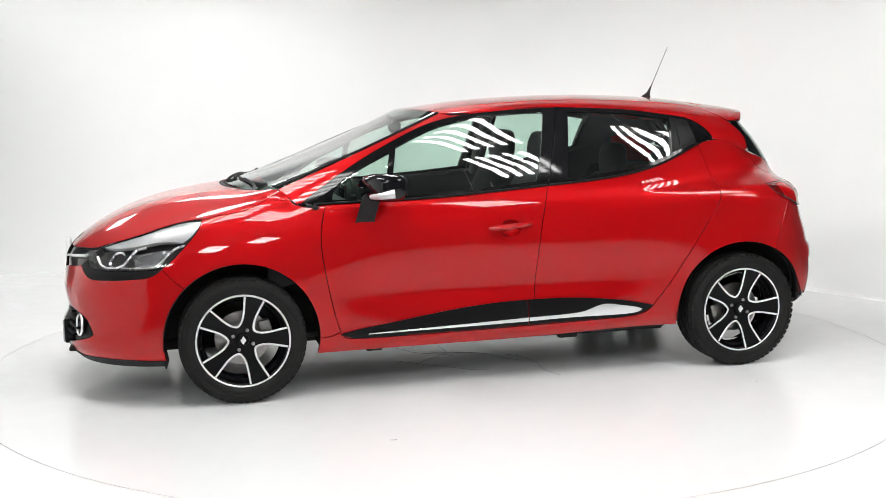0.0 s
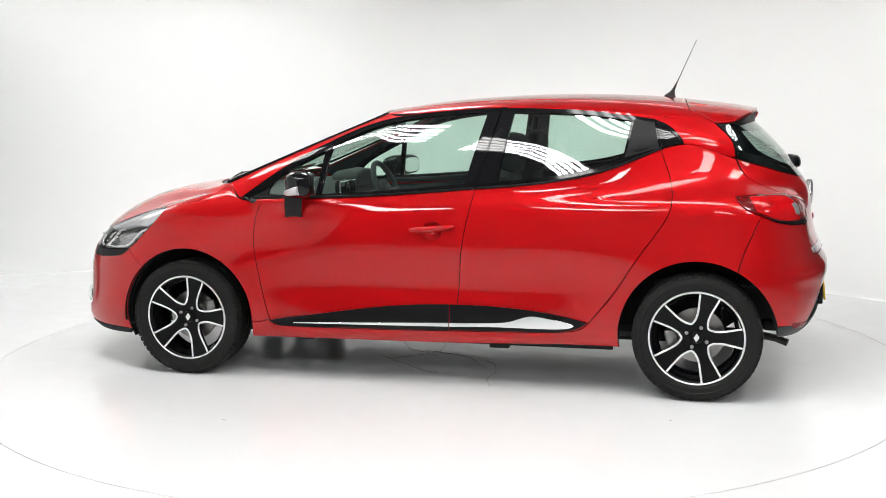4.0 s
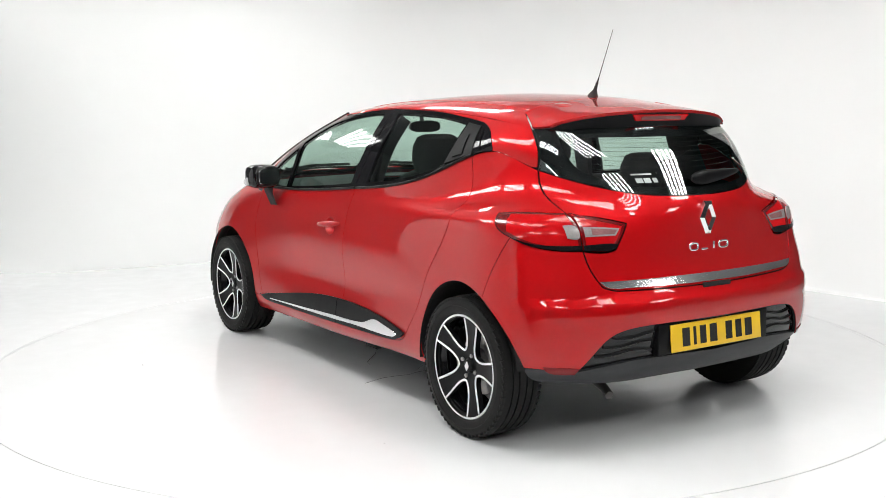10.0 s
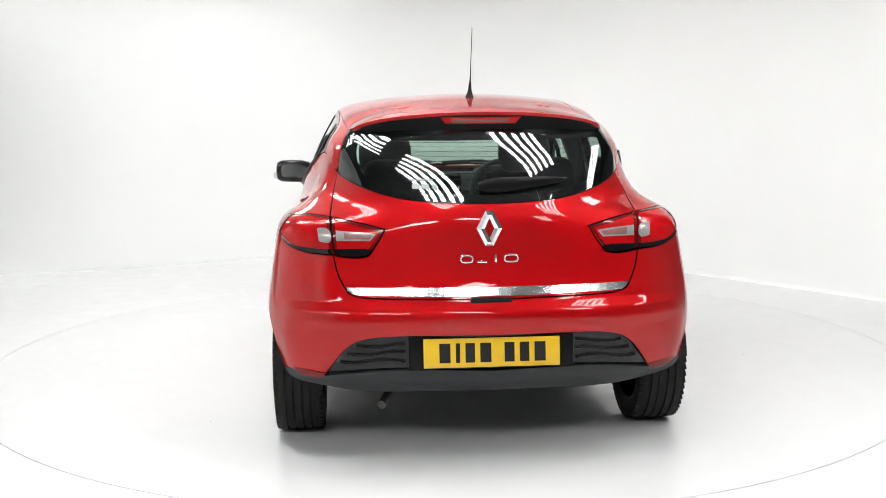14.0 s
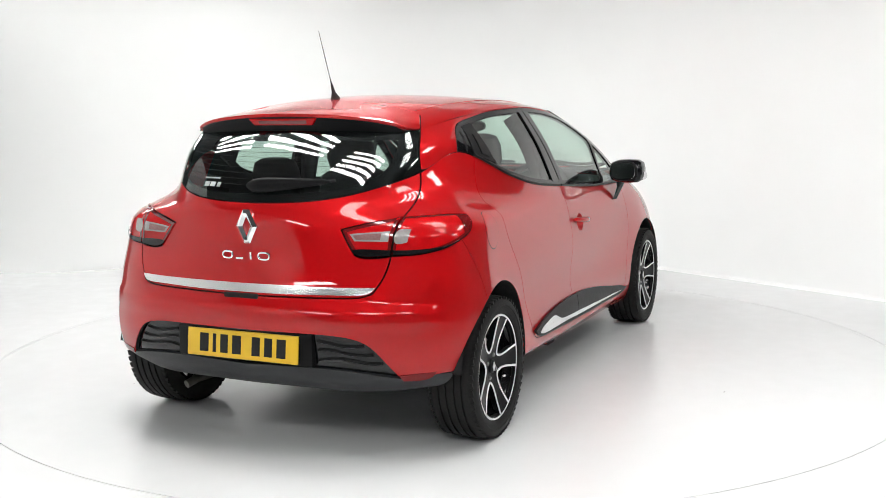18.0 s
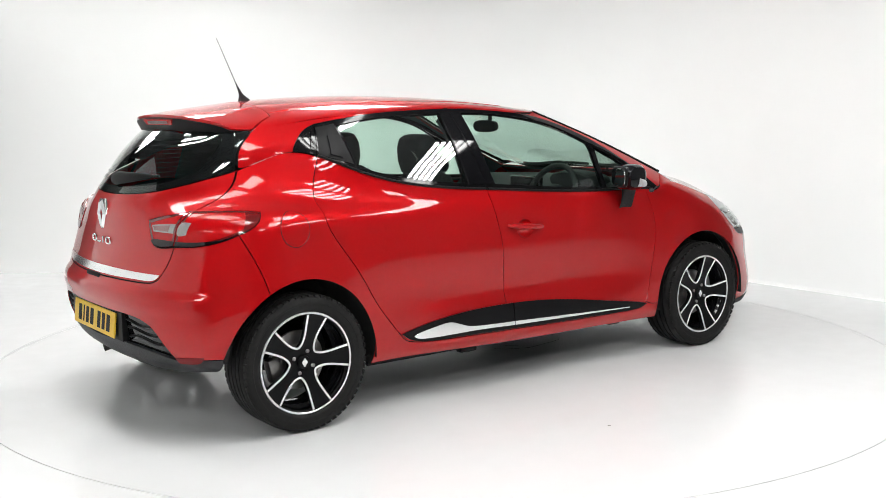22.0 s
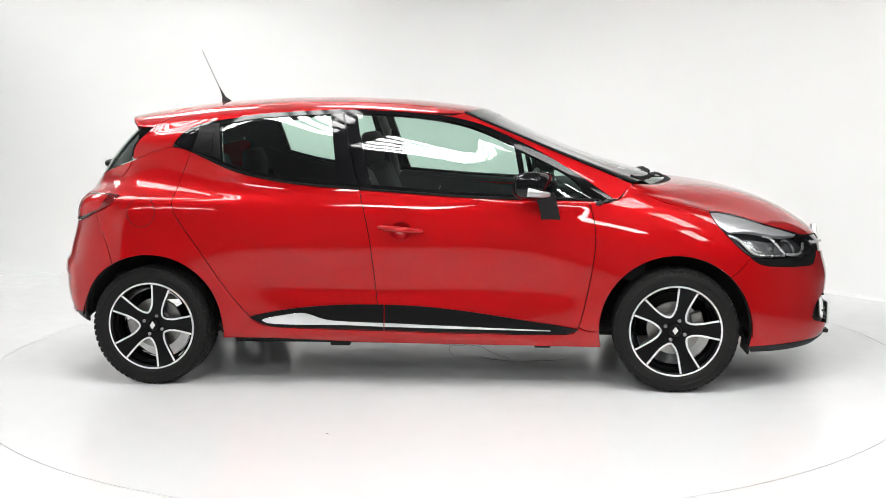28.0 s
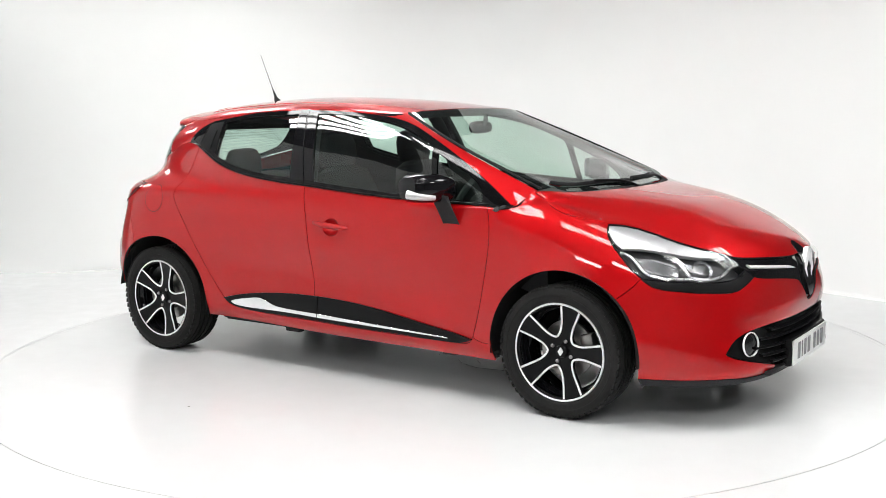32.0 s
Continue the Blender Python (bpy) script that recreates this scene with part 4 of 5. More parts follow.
for k in range(9):
    v = .05 + (T1 - .10) * k / 8
    uu = np.linspace(J[13] + .05, TOP.u1, 16)
    p, _a, _b, n = TOP.frame_at(np.stack([uu, np.full(16, v)], 1))
    p = p - n * .004
    p = np.concatenate([p, p[-2::-1] * [1, -1, 1]])
    part("heating_wire", tube(p, .0007, 4), BLACK_MATT, rear_glass)

# Added near-black strip behind the gap, so no light shows through.
for sd in (1, -1):
    panel("gate_gap_backing", TOP, trace(TOP, [("s", [(-1.415, 1.145), (-1.405, 1.190), (-1.36, 1.235), (-1.315, 1.280)]), ("s", [(-1.375, 1.283), (-1.435, 1.245), (-1.487, 1.190), (-1.50, 1.125)]), ("s", [(-1.50, 1.125), (-1.415, 1.145)])]), VOID, car, "added dark strip behind the tailgate gap", side=sd, gap=0, depth=0, lift=-.013, cell=.04)

# ---- back: tailgate, bumper, lamps
gate = panel("tailgate", LOW, trace(LOW, [("uv", [(LOW.u1, V1), (LU[11] + .010, V1)]), ("b", [(.578, 1.110), (.590, 1.060), (.600, 1.000), (.604, .953)]), ("b", [(.604, .956), (.553, .947), (.475, .932), (.391, .911)]),
             ("b", [(.391, .911), (.421, .862), (.457, .812)]), ("b", [(.457, .812), (.504, .803), (.592, .811)]), ("b", [(.592, .811), (.578, .748), (.555, .700), (.537, .674)]), ("b", [(.537, .674), (.500, .661), (.430, .656), (.213, .654), (0, .652)]), ("uv", [(LOW.u1, .44), (LOW.u1, V1)])]),
             RED, car, "red tailgate", join=True)
DIFF_EDGE = [(0, .516), (.236, .516), (.387, .514), (.486, .500), (.543, .470), (.592, .413), (.640, .345)]
rbump = panel("rear_bumper", LOW, trace(LOW, [("b", DIFF_EDGE), ("b", [(.640, .345), (.760, .362)]), ("s", [(-1.690, .362), (AR + ARCH * math.cos(radians(170)), .360)]), arch_r(170, 119), ("s", rev(SEAM_R)), ("s", [(-1.570, .866), (-1.645, .835), (-1.715, .817)]), ("b", [(.632, .814), (.595, .812)]),
              ("b", [(.595, .810), (.581, .748), (.558, .700), (.540, .672)]), ("b", [(.540, .672), (.500, .659), (.430, .654), (.213, .652), (0, .650)])]), RED, car, "red rear bumper", join=True, cell=.02,
              shape=lambda uv, p: .013 * ease((.636 - p[:, 2]) / .035) * ease((-1.64 - p[:, 0]) / .10) - .008 * ease((.560 - p[:, 2]) / .03) * ease((-1.68 - p[:, 0]) / .10))
VAL_TOP = [(0, .374), (.290, .380), (.500, .366), (.640, .345)]
panel("diffuser", LOW, trace(LOW, [("b", DIFF_EDGE), ("b", rev(VAL_TOP))]), BLACK_GLOSS, car, "gloss black rear diffuser with wavy ribs", join=True, gap=.001, lift=-.012, depth=.01)
panel("rear_valance", LOW, trace(LOW, [("b", VAL_TOP), ("b", [(.640, .345), (.760, .360)]), ("s", [(-1.690, .360), (AR + ARCH * math.cos(radians(170)), .358)]), arch_r(170, 178.5), ("uv", [(LOW.find("s", [(-1.660, .302)])[0][0], 0), (LOW.u1, 0)]), ("uv", [(LOW.u1, 0), (LOW.u1, .15)])]), VALANCE, car, "black rear lower valance", join=True, gap=.001, lift=.002)
for sd in (1, -1):
    panel("reflector", LOW, trace(LOW, [("b", [(.634, .362), (.755, .374)]), ("b", [(.755, .374), (.735, .350), (.645, .340)]), ("b", [(.645, .340), (.634, .362)])], .01), RED_MID, car, "dark red bumper reflector", side=sd, gap=0, depth=.006, lift=.009)
    for k in range(3):
        zz = .408 + .034 * k
        y1 = np.interp(zz, [.345, .413, .470, .500], [.62, .575, .525, .470])
        ys = np.linspace(.33, y1, 26)
        pts = on(LOW, "b", [(y, zz + .009 * math.sin((y - .33) * 22 + k)) for y in ys], -.015)
        part("diffuser_rib", flipped(tube(pts, .011, 10, flat=.6), sd), BLACK_SATIN, car)
    outer = trace(LOW, [("s", [(-1.452, .951), (-1.525, .957), (-1.62, .957), (-1.648, .955)]), ("b", [(.606, .955), (.600, .88), (.595, .817)]), ("s", [(-1.742, .817), (-1.715, .819), (-1.645, .837), (-1.570, .866), (-1.49, .905), (-1.452, .951)])], .012)
    lamp = panel("tail_lamp", LOW, outer, RED_LENS, car, "red tail lamp with a clear insert", side=sd, gap=.003, depth=.012, lift=.001)
    panel("lamp_base", LOW, trace(LOW, [("s", [(-1.585, .866), (-1.640, .848), (-1.735, .838)]), ("b", [(.597, .838), (.597, .814)]), ("s", [(-1.728, .815), (-1.704, .819), (-1.627, .840), (-1.585, .860)])], .01), BLACK_GLOSS, lamp, "black lamp base", side=sd, gap=.003, depth=.004, lift=.005, cell=.02)
    panel("clear_insert", LOW, trace(LOW, [("b", [(.655, .912), (.607, .906), (.604, .862), (.648, .864)]), ("b", [(.648, .864), (.655, .912)])], .01), GREY_LENS, lamp, "clear reversing light", side=sd, gap=.001, depth=.003, lift=.004, cell=.02)
    panel("lamp_tip", LOW, trace(LOW, [("s", [(-1.468, .944), (-1.515, .950)]), ("s", [(-1.515, .950), (-1.535, .915), (-1.550, .884)]), ("s", [(-1.550, .884), (-1.495, .912), (-1.468, .944)])], .008), RED_DEEP, lamp, "dark red lamp tip", side=sd, gap=.001, depth=.002, lift=.003, cell=.02)
    panel("lamp_rim", LOW, outer, RED_DEEP, lamp, "", side=sd, gap=.003, depth=.003, lift=.003, holes=[inset(LOW, outer, .013)], cell=.3)
    inner = trace(LOW, [("b", [(.602, .955), (.553, .945), (.475, .930), (.396, .910)]), ("b", [(.396, .910), (.425, .860), (.460, .814)]), ("b", [(.460, .814), (.504, .806), (.591, .815)]), ("b", [(.591, .815), (.596, .88), (.602, .955)])], .012)
    lamp2 = panel("tail_lamp", LOW, inner, RED_LENS, gate, "red tail lamp with a clear insert", side=sd, gap=.003, depth=.012, lift=.001)
    panel("lamp_rim", LOW, inner, RED_DEEP, lamp2, "", side=sd, gap=.003, depth=.003, lift=.003, holes=[inset(LOW, inner, .014)], cell=.3)
    panel("clear_insert", LOW, trace(LOW, [("b", [(.583, .906), (.470, .898), (.428, .893)]), ("b", [(.428, .893), (.450, .866)]), ("b", [(.450, .866), (.580, .866)]), ("b", [(.580, .866), (.583, .906)])], .01), GREY_LENS, lamp2, "clear reversing light", side=sd, gap=.001, depth=.003, lift=.004, cell=.02)
    panel("insert_core", LOW, trace(LOW, [("b", [(.552, .8985), (.470, .892), (.440, .8885)]), ("b", [(.440, .8885), (.455, .872)]), ("b", [(.455, .872), (.550, .872)]), ("b", [(.550, .872), (.552, .8985)])], .008), GREY_RED, lamp2, "pinkish reversing light core", side=sd, gap=.001, depth=.002, lift=.0055, cell=.02)
    panel("lamp_base", LOW, trace(LOW, [("b", [(.592, .837), (.445, .832), (.459, .815)]), ("b", [(.459, .815), (.497, .808), (.591, .815)]), ("b", [(.591, .815), (.592, .837)])], .01), BLACK_GLOSS, lamp2, "black lamp base", side=sd, gap=.002, depth=.004, lift=.005, cell=.02)
panel("chrome_bar", LOW, trace(LOW, [("b", [(0, .694), (.213, .694), (.430, .692), (.548, .694)]), ("b", [(.548, .694), (.525, .672), (.430, .664), (.213, .662), (0, .662)])], .012), BAR_CHROME, gate, "chrome bar across the tailgate", join=True, gap=0, depth=.012, lift=.006, cell=.012)
pb = on(LOW, "b", [(0.0, .916)])[0]
diamond(gate, (pb[0] - .002, 0, .915), -1, .049, .067, .016, .031, CHROME)
# the model lettering as plain chrome rings and bars
for y, w in ((.088, .022), (-.082, .025)):
    px = on(LOW, "b", [(abs(y), .801)])[0][0] - .003
    loop = [(px, y + w * math.cos(a) * (abs(math.cos(a)) + .001) ** -.35, .801 + .0135 * math.sin(a) * (abs(math.sin(a)) + .001) ** -.35) for a in np.linspace(0, 2 * math.pi, 32, endpoint=False)]
    part("letter_shape", tube(loop, .0042, 8, closed=True, up=(1, 0, 0)), CHROME, gate, "chrome letter as a plain ring")
for y0, y1, z0, z1 in ((.012, .048, .7845, .793), (-.027, -.018, .786, .8165)):
    px = on(LOW, "b", [(abs(y0), .801)])[0][0]
    part("letter_shape", box(px - .007, px + .006, y0, y1, z0, z1, .002), CHROME, gate, "chrome letter as a plain bar")
# Near-black box on the surface stands in for the latch recess's shade.
part("latch_recess_shade", box(-1.902, -1.860, -.080, .080, .637, .658, .006), VOID, gate)
plate("rear_plate", -1.903, .449, -6, YELLOW, -1)
part("plate_recess", box(-1.893, -1.86, -.315, .315, .385, .512, .004), BLACK_SATIN, car)
for k, (y, w, z, h) in enumerate(((.270, .03, 1.068, .018), (.235, .03, 1.068, .018), (.20, .02, 1.068, .018), (.25, .09, 1.092, .006))):
    pts = on(TOP, "b", [(y - w / 2, z - h / 2), (y + w / 2, z - h / 2), (y + w / 2, z + h / 2), (y - w / 2, z + h / 2)], .0035)
    bm = bmesh.new()
    bm.faces.new([bm.verts.new(q) for q in pts])
    part("window_sticker", bm, STICKER, rear_glass, "pale sticker mark as a plain bar", flat=True)
# rear wiper
wy = np.linspace(-.035, .31, 15)
wp = np.array([on(TOP, "b", [(abs(y), 1.058 + .06 * max(y, 0))], .022)[0] for y in wy])
wp[:, 1] = -wy
wr = np.interp(wy, [-.035, -.02, .03, .09, .20, .29, .31], [.010, .022, .030, .027, .019, .010, .004])
wiper = part("rear_wiper", loft([oval(q, (1, 0, .3), (0, 0, 1), .55 * r, r, 14, 2.3) for q, r in zip(wp, wr)]), BLACK_SATIN, car, "black rear wiper arm with its cover")
wb = np.array([on(TOP, "b", [(y, 1.070 + .05 * y)], .008)[0] for y in np.linspace(.02, .32, 8)]) * [1, -1, 1]
part("blade", tube(wb, .0055, 8), BLACK_MATT, wiper)

# ---- aerial
a0 = on(ROOF, "t", [(-1.12, 0)])[0]
aerial = part("aerial_base", loft([oval(a0 + [0, 0, -.004], (1, 0, 0), (0, 1, 0), .034, .020, 20, 2), oval(a0 + [-.004, 0, .010], (1, 0, 0), (0, 1, 0), .026, .015, 20, 2), oval(a0 + [-.018, 0, .030], (1, 0, 0), (0, 1, 0), .010, .008, 20, 2), oval(a0 + [-.034, 0, .065], (1, 0, 0), (0, 1, 0), .005, .005, 20, 2)]), BLACK_MATT, car, "black rubber aerial base")
part("aerial_rod", tube([a0 + [-.030, 0, .055], a0 + [-.046, 0, .09], a0 + [-.135, 0, .292]], [.0045, .0020, .0013], 8), BLACK_MATT, aerial)

# ---- door mirrors
for sd in (1, -1):
    cyc = []
    for f, xo, rx, rz in ((0, .0, .030, .030), (.08, -.003, .045, .044), (.3, -.006, .056, .054), (.6, -.005, .058, .055), (.85, -.002, .055, .052), (.96, .002, .046, .042), (1.0, .006, .028, .024)):
        cyc.append(oval((.680 + xo * 1.2 - .092 * f, .780 + .212 * f, .996 + .008 * f), (1, 0, 0), (0, 0, 1), rx * 1.28, rz * 1.22, 28, 3.0))
    mir = part("door_mirror", flipped(loft(cyc), sd), BLACK_GLOSS, car, "gloss black door mirror with indicator strip")
    part("mirror_stalk", flipped(loft([oval(c, (1, 0, 0), up, rx, ry, 20, 2.3) for c, up, rx, ry in (((.700, .770, .788), (0, .3, 1), .022, .010), ((.703, .774, .796), (0, .3, 1), .040, .020), ((.702, .788, .815), (0, .4, .9), .047, .026), ((.695, .812, .862), (0, .5, .8), .045, .028), ((.682, .838, .920), (0, .7, .6), .046, .030), ((.665, .850, .965), (0, 1, .2), .050, .036))]), sd), BLACK_MATT, mir, "black grained mirror foot")
    part("mirror_rim", flipped(loft([oval((.572, .890, 1.003), (-.36, .93, 0), (0, 0, 1), .086, .053, 28, 3.4), oval((.560, .886, 1.003), (-.36, .93, 0), (0, 0, 1), .090, .056, 28, 3.4), oval((.552, .883, 1.003), (-.36, .93, 0), (0, 0, 1), .084, .051, 28, 3.4)]), sd), BLACK_SATIN, mir)
    part("mirror_glass", flipped(loft([oval((.5515, .883, 1.003), (-.36, .93, 0), (0, 0, 1), .079, .047, 28, 3.4), oval((.5500, .8825, 1.003), (-.36, .93, 0), (0, 0, 1), .078, .046, 28, 3.4)]), sd), CHROME, mir)
    ind = [(.690, .912, .960), (.668, .947, .964), (.642, .978, .970), (.592, .992, .978)]
    part("indicator", flipped(tube(smooth(ind, .008), np.linspace(.010, .020, len(smooth(ind, .008))), 10, flat=1.1), sd), BRIGHT, mir, "clear indicator strip")

# ---- front wipers
for y0, y1 in ((.52, .02), (-.05, -.56)):
    pts = [(y0 + (y1 - y0) * f) for f in np.linspace(0, 1, 14)]
    bl = np.array([TOP.at([[np.interp(abs(y), TOP.at(np.stack([np.linspace(0, J[3], 200), np.full(200, .02)], 1))[:, 1], np.linspace(0, J[3], 200)), .012 + .006 * i / 14]])[0] * [1, 1, 1] for i, y in enumerate(pts)])
    bl[:, 1] = pts
    bl[:, 2] += .006
    w = part("wiper", tube(bl, .006, 8, flat=1.4), BLACK_MATT, car, "black windscreen wiper")
    ar = [bl[0] + [.06, .0, -.034], bl[2] + [.025, 0, -.004], bl[7] + [0, 0, .006]]
    part("wiper_arm", tube(smooth(ar, .02), .0075, 8), BLACK_SATIN, w)

# ---- wheels


def wheel_at(x, sd, steer):
    """A tyre on a five-spoke two-tone alloy wheel; built with its outer face towards +y."""
    wheel = new("wheel")
    wheel.parent = car
    prof = [(.205, -.085), (.225, -.096), (.255, -.101), (.280, -.097), (.291, -.088), (.2965, -.076)]
    for g in (-.05, -.018, .018, .05):
        prof += [(.2985, g - .0065), (.2985, g - .0045), (.2905, g - .004), (.2905, g + .004), (.2985, g + .0045)]
    prof += [(.2965, .076), (.291, .088), (.280, .097), (.262, .101), (.258, .1015), (.256, .0995), (.240, .099), (.229, .096), (.2235, .090), (.218, .082), (.205, .074)]
    part("tyre", lathe(prof, 96), RUBBER, wheel, "black road tyre", angle=40)
    # shoulder blocks
    bm = bmesh.new()
    for k in range(60):
        for s in (-1, 1):
            sub = box(-.0115, .0115, -.013, .013, -.008, .0010)
            tmp = bpy.data.meshes.new("t")
            bmesh.ops.rotate(sub, matrix=Matrix.Rotation(radians(14 * s), 3, "Z"), verts=sub.verts)
            bmesh.ops.translate(sub, vec=(0, s * .083, .2935), verts=sub.verts)
            bmesh.ops.rotate(sub, matrix=Matrix.Rotation(radians(6 * k), 3, "Y"), verts=sub.verts)
            sub.to_mesh(tmp)
            sub.free()
            bm.from_mesh(tmp)
            bpy.data.meshes.remove(tmp)
    tagged(part("tread", bm, RUBBER, wheel, flat=True), kind="stuff")
    rim = part("rim", lathe([(.196, -.09), (.190, -.05), (.178, .0), (.186, .045), (.199, .068)], 72), BLACK_GLOSS, wheel, "black and silver alloy rim")
    part("rim_lip", lathe([(.2095, .072), (.2115, .0885), (.2145, .0910), (.2195, .0905), (.2220, .086), (.216, .07)], 96), ALLOY, rim, "machined silver lip")
    # the face: a dished disc with five pockets
    def dish(r):
        return .060 + .027 * (r / .205) ** 2 - .010 * math.exp(-(r / .05) ** 2)
    outer = [(.213 * math.cos(a), .213 * math.sin(a)) for a in np.linspace(0, 2 * math.pi, 120, endpoint=False)]
    pockets = []
    for k in range(5):
        a0 = radians(72 * k + 12)
        side_l = [(.2095, 23.5), (.165, 23.2), (.130, 22.6), (.105, 20.6), (.087, 16.5), (.075, 10.0), (.069, 3)]
        side_r = [(.069, -3), (.075, -10.0), (.087, -16.5), (.105, -20.6), (.130, -22.6), (.165, -23.2), (.2095, -23.5)]
        line = [(r * math.cos(a0 + radians(q)), r * math.sin(a0 + radians(q))) for r, q in side_l + side_r]
        line = smooth(line, .008)
        rimarc = [(.2095 * math.cos(a0 + radians(q)), .2095 * math.sin(a0 + radians(q))) for q in np.linspace(-19, 20, 9)]
        pockets.append((np.array(line), np.concatenate([line, rimarc])))
    rings = [np.array(outer)] + [p[1] for p in pockets]
    g = np.arange(-.2, .2001, .014)
    gx, gy = np.meshgrid(g, g)
    gp = np.stack([gx.ravel(), gy.ravel()], 1)
    allp = np.concatenate(rings)
    gp = gp[inside(gp, rings)]
    gp = gp[[((allp - q) ** 2).sum(1).min() > .005 ** 2 for q in gp]]
    edges, s = [], 0
    for r in rings:
        edges += [(s + i, s + (i + 1) % len(r)) for i in range(len(r))]
        s += len(r)
    v2, _e, f2, *_ = delaunay_2d_cdt([Vector(q) for q in np.concatenate([allp, gp])], edges, [], 0, 1e-6)
    v2 = np.array([tuple(q) for q in v2])
    f2 = np.array(f2)
    f2 = f2[inside(v2[f2].mean(1), rings)]
    bm = bmesh.new()
    vs = [bm.verts.new((a, dish(math.hypot(a, b)), b)) for a, b in v2]
    for f in f2:
        bm.faces.new([vs[i] for i in f])
    rim_e = [e for e in bm.edges if len(e.link_faces) == 1]
    ext = bmesh.ops.extrude_edge_only(bm, edges=rim_e)
    bmesh.ops.translate(bm, vec=(0, -.028, 0), verts=[v for v in ext["geom"] if isinstance(v, bmesh.types.BMVert)])
    part("spokes", bm, BLACK_SATIN, rim, "satin black spokes")
    for line, _full in pockets:
        pts = [(a, dish(math.hypot(a, b)) + .0005, b) for a, b in line]
        part("silver_edge", tube(pts, .0050, 8, flat=.6, up=(0, 1, 0)), ALLOY, rim, "machined silver spoke edge")
    part("hub_cap", lathe([(0, .070), (.020, .069), (.027, .066), (.030, .058)], 32), BLACK_SATIN, rim)
    bm = bmesh.new()
    for pts in ([(-.006, .0725, .019), (.013, .0725, .003), (.006, .0725, -.019), (-.014, .0725, -.003)],):
        a = [bm.verts.new(q) for q in pts]
        b = [bm.verts.new((q[0], .068, q[2])) for q in pts]
        bm.faces.new(a)
        for i in range(4):
            bm.faces.new((a[i], a[(i + 1) % 4], b[(i + 1) % 4], b[i]))
    part("hub_mark", bm, ALLOY, rim, flat=True)
    for k in range(4):
        a = radians(90 * k + 38)
        bm = lathe([(0, .014), (.006, .0135), (.0085, .011), (.009, 0)], 14)
        bmesh.ops.remove_doubles(bm, verts=bm.verts, dist=1e-5)
        bmesh.ops.translate(bm, vec=(.050 * math.cos(a), .052, .050 * math.sin(a)), verts=bm.verts)
        part("wheel_bolt", bm, STEEL, rim)
    part("brake_disc", lathe([(.06, .006), (.128, .004), (.130, -.004), (.128, -.014), (.06, -.014)], 48), STEEL, wheel, "steel brake disc")
    part("hub_bell", lathe([(.0, .03), (.07, .028), (.074, .0)], 32), STEEL, wheel)
    part("caliper", box(-.145 if x > 0 else .085, -.085 if x > 0 else .145, -.03, .030, -.055, .055, .012), STEEL, wheel)
    wheel.matrix_local = Matrix.Translation(Vector((x, sd * .757, .2985)) + OFFSET) @ pose(0, 0, 0, 0, 0, (0 if sd > 0 else 180) + steer) @ pose(0, 0, 0, 0, 14, 0)
    return wheel


for wx in (AF, AR):
    for sd in (1, -1):
        wheel_at(wx, sd, 0)

# ---- underside, wheel housings, mud flaps
for sd in (1, -1):
    for c in (AF, AR):
        bm = bmesh.new()
        rows = []
        for y, r in ((.835, ARCH + .001), (.80, ARCH + .006), (.55, ARCH + .006), (.50, .20)):
            rows.append([bm.verts.new((c + r * math.cos(radians(a)), y * sd, AC + r * math.sin(radians(a)))) for a in np.linspace(-5, 188 if c > 0 else 172, 44)])
        for a, b in zip(rows, rows[1:]):
            for i in range(43):
                bm.faces.new((a[i], a[i + 1], b[i + 1], b[i]))
        part("wheel_housing", bm, UNDER, car, "black wheel arch liner")
    part("mud_flap", flipped(loft([[(AF + .352, .60, .240), (AF + .362, .775, .235), (AF + .370, .775, .232), (AF + .360, .60, .235)], [(AF + .340, .62, .180), (AF + .352, .755, .170), (AF + .357, .755, .170), (AF + .346, .62, .178)]]), sd), BLACK_MATT, car, "small black deflector flap")
    part("sill_flange", box(-.90, .90, sd * .70 - .010, sd * .70 + .010, .196, .24, .004), UNDER, car)
    for x0, x1 in ((.62, .70), (-.40, -.30)):
        part("jacking_point", box(x0, x1, sd * .745 - .02, sd * .745 + .02, .192, .218, .006), UNDER, car)
part("underbody", box(-1.42, 1.95, -.50, .50, .20, .27, .02), UNDER, car, "black sealed underbody")
part("floor_pan", box(-.90, .92, -.74, .74, .21, .26, .01), UNDER, car)
part("rear_pan", box(-1.72, -1.60, -.50, .50, .275, .33, .02), UNDER, car)
part("front_pan", box(1.66, 1.98, -.60, .60, .195, .22, .01), UNDER, car)
part("exhaust", tube([(-1.20, .32, .24), (-1.55, .36, .235), (-1.67, .40, .222), (-1.725, .42, .205)], [.020, .020, .018, .018], 14), RUST, car, "dull bent exhaust pipe")
part("silencer", tube([(-1.10, .30, .215), (-1.12, .05, .215), (-1.12, -.35, .215)], .075, 16, flat=.6), RUST, car)

# added black shell behind the outer sheets: hides the inside, keeps gaps dark
inner_hull = trace(LOW, [("uv", [(0, 0), (LU[4] - .02, 0)]), ("s", arc(AF, AC, ARCH + .012, -16, 194, 50)), ("uv", [(LU[6], 0), (LU[9], 0)]), ("s", arc(AR, AC, ARCH + .012, -12, 190, 50)), ("uv", [(LU[11], 0), (LOW.u1, 0)]), ("uv", [(LOW.u1, 0), (LOW.u1, V1 - .09)]), ("uv", [(LOW.u1, V1 - .09), (0, V1 - .09)]), ("uv", [(0, V1 - .09), (0, 0)])])
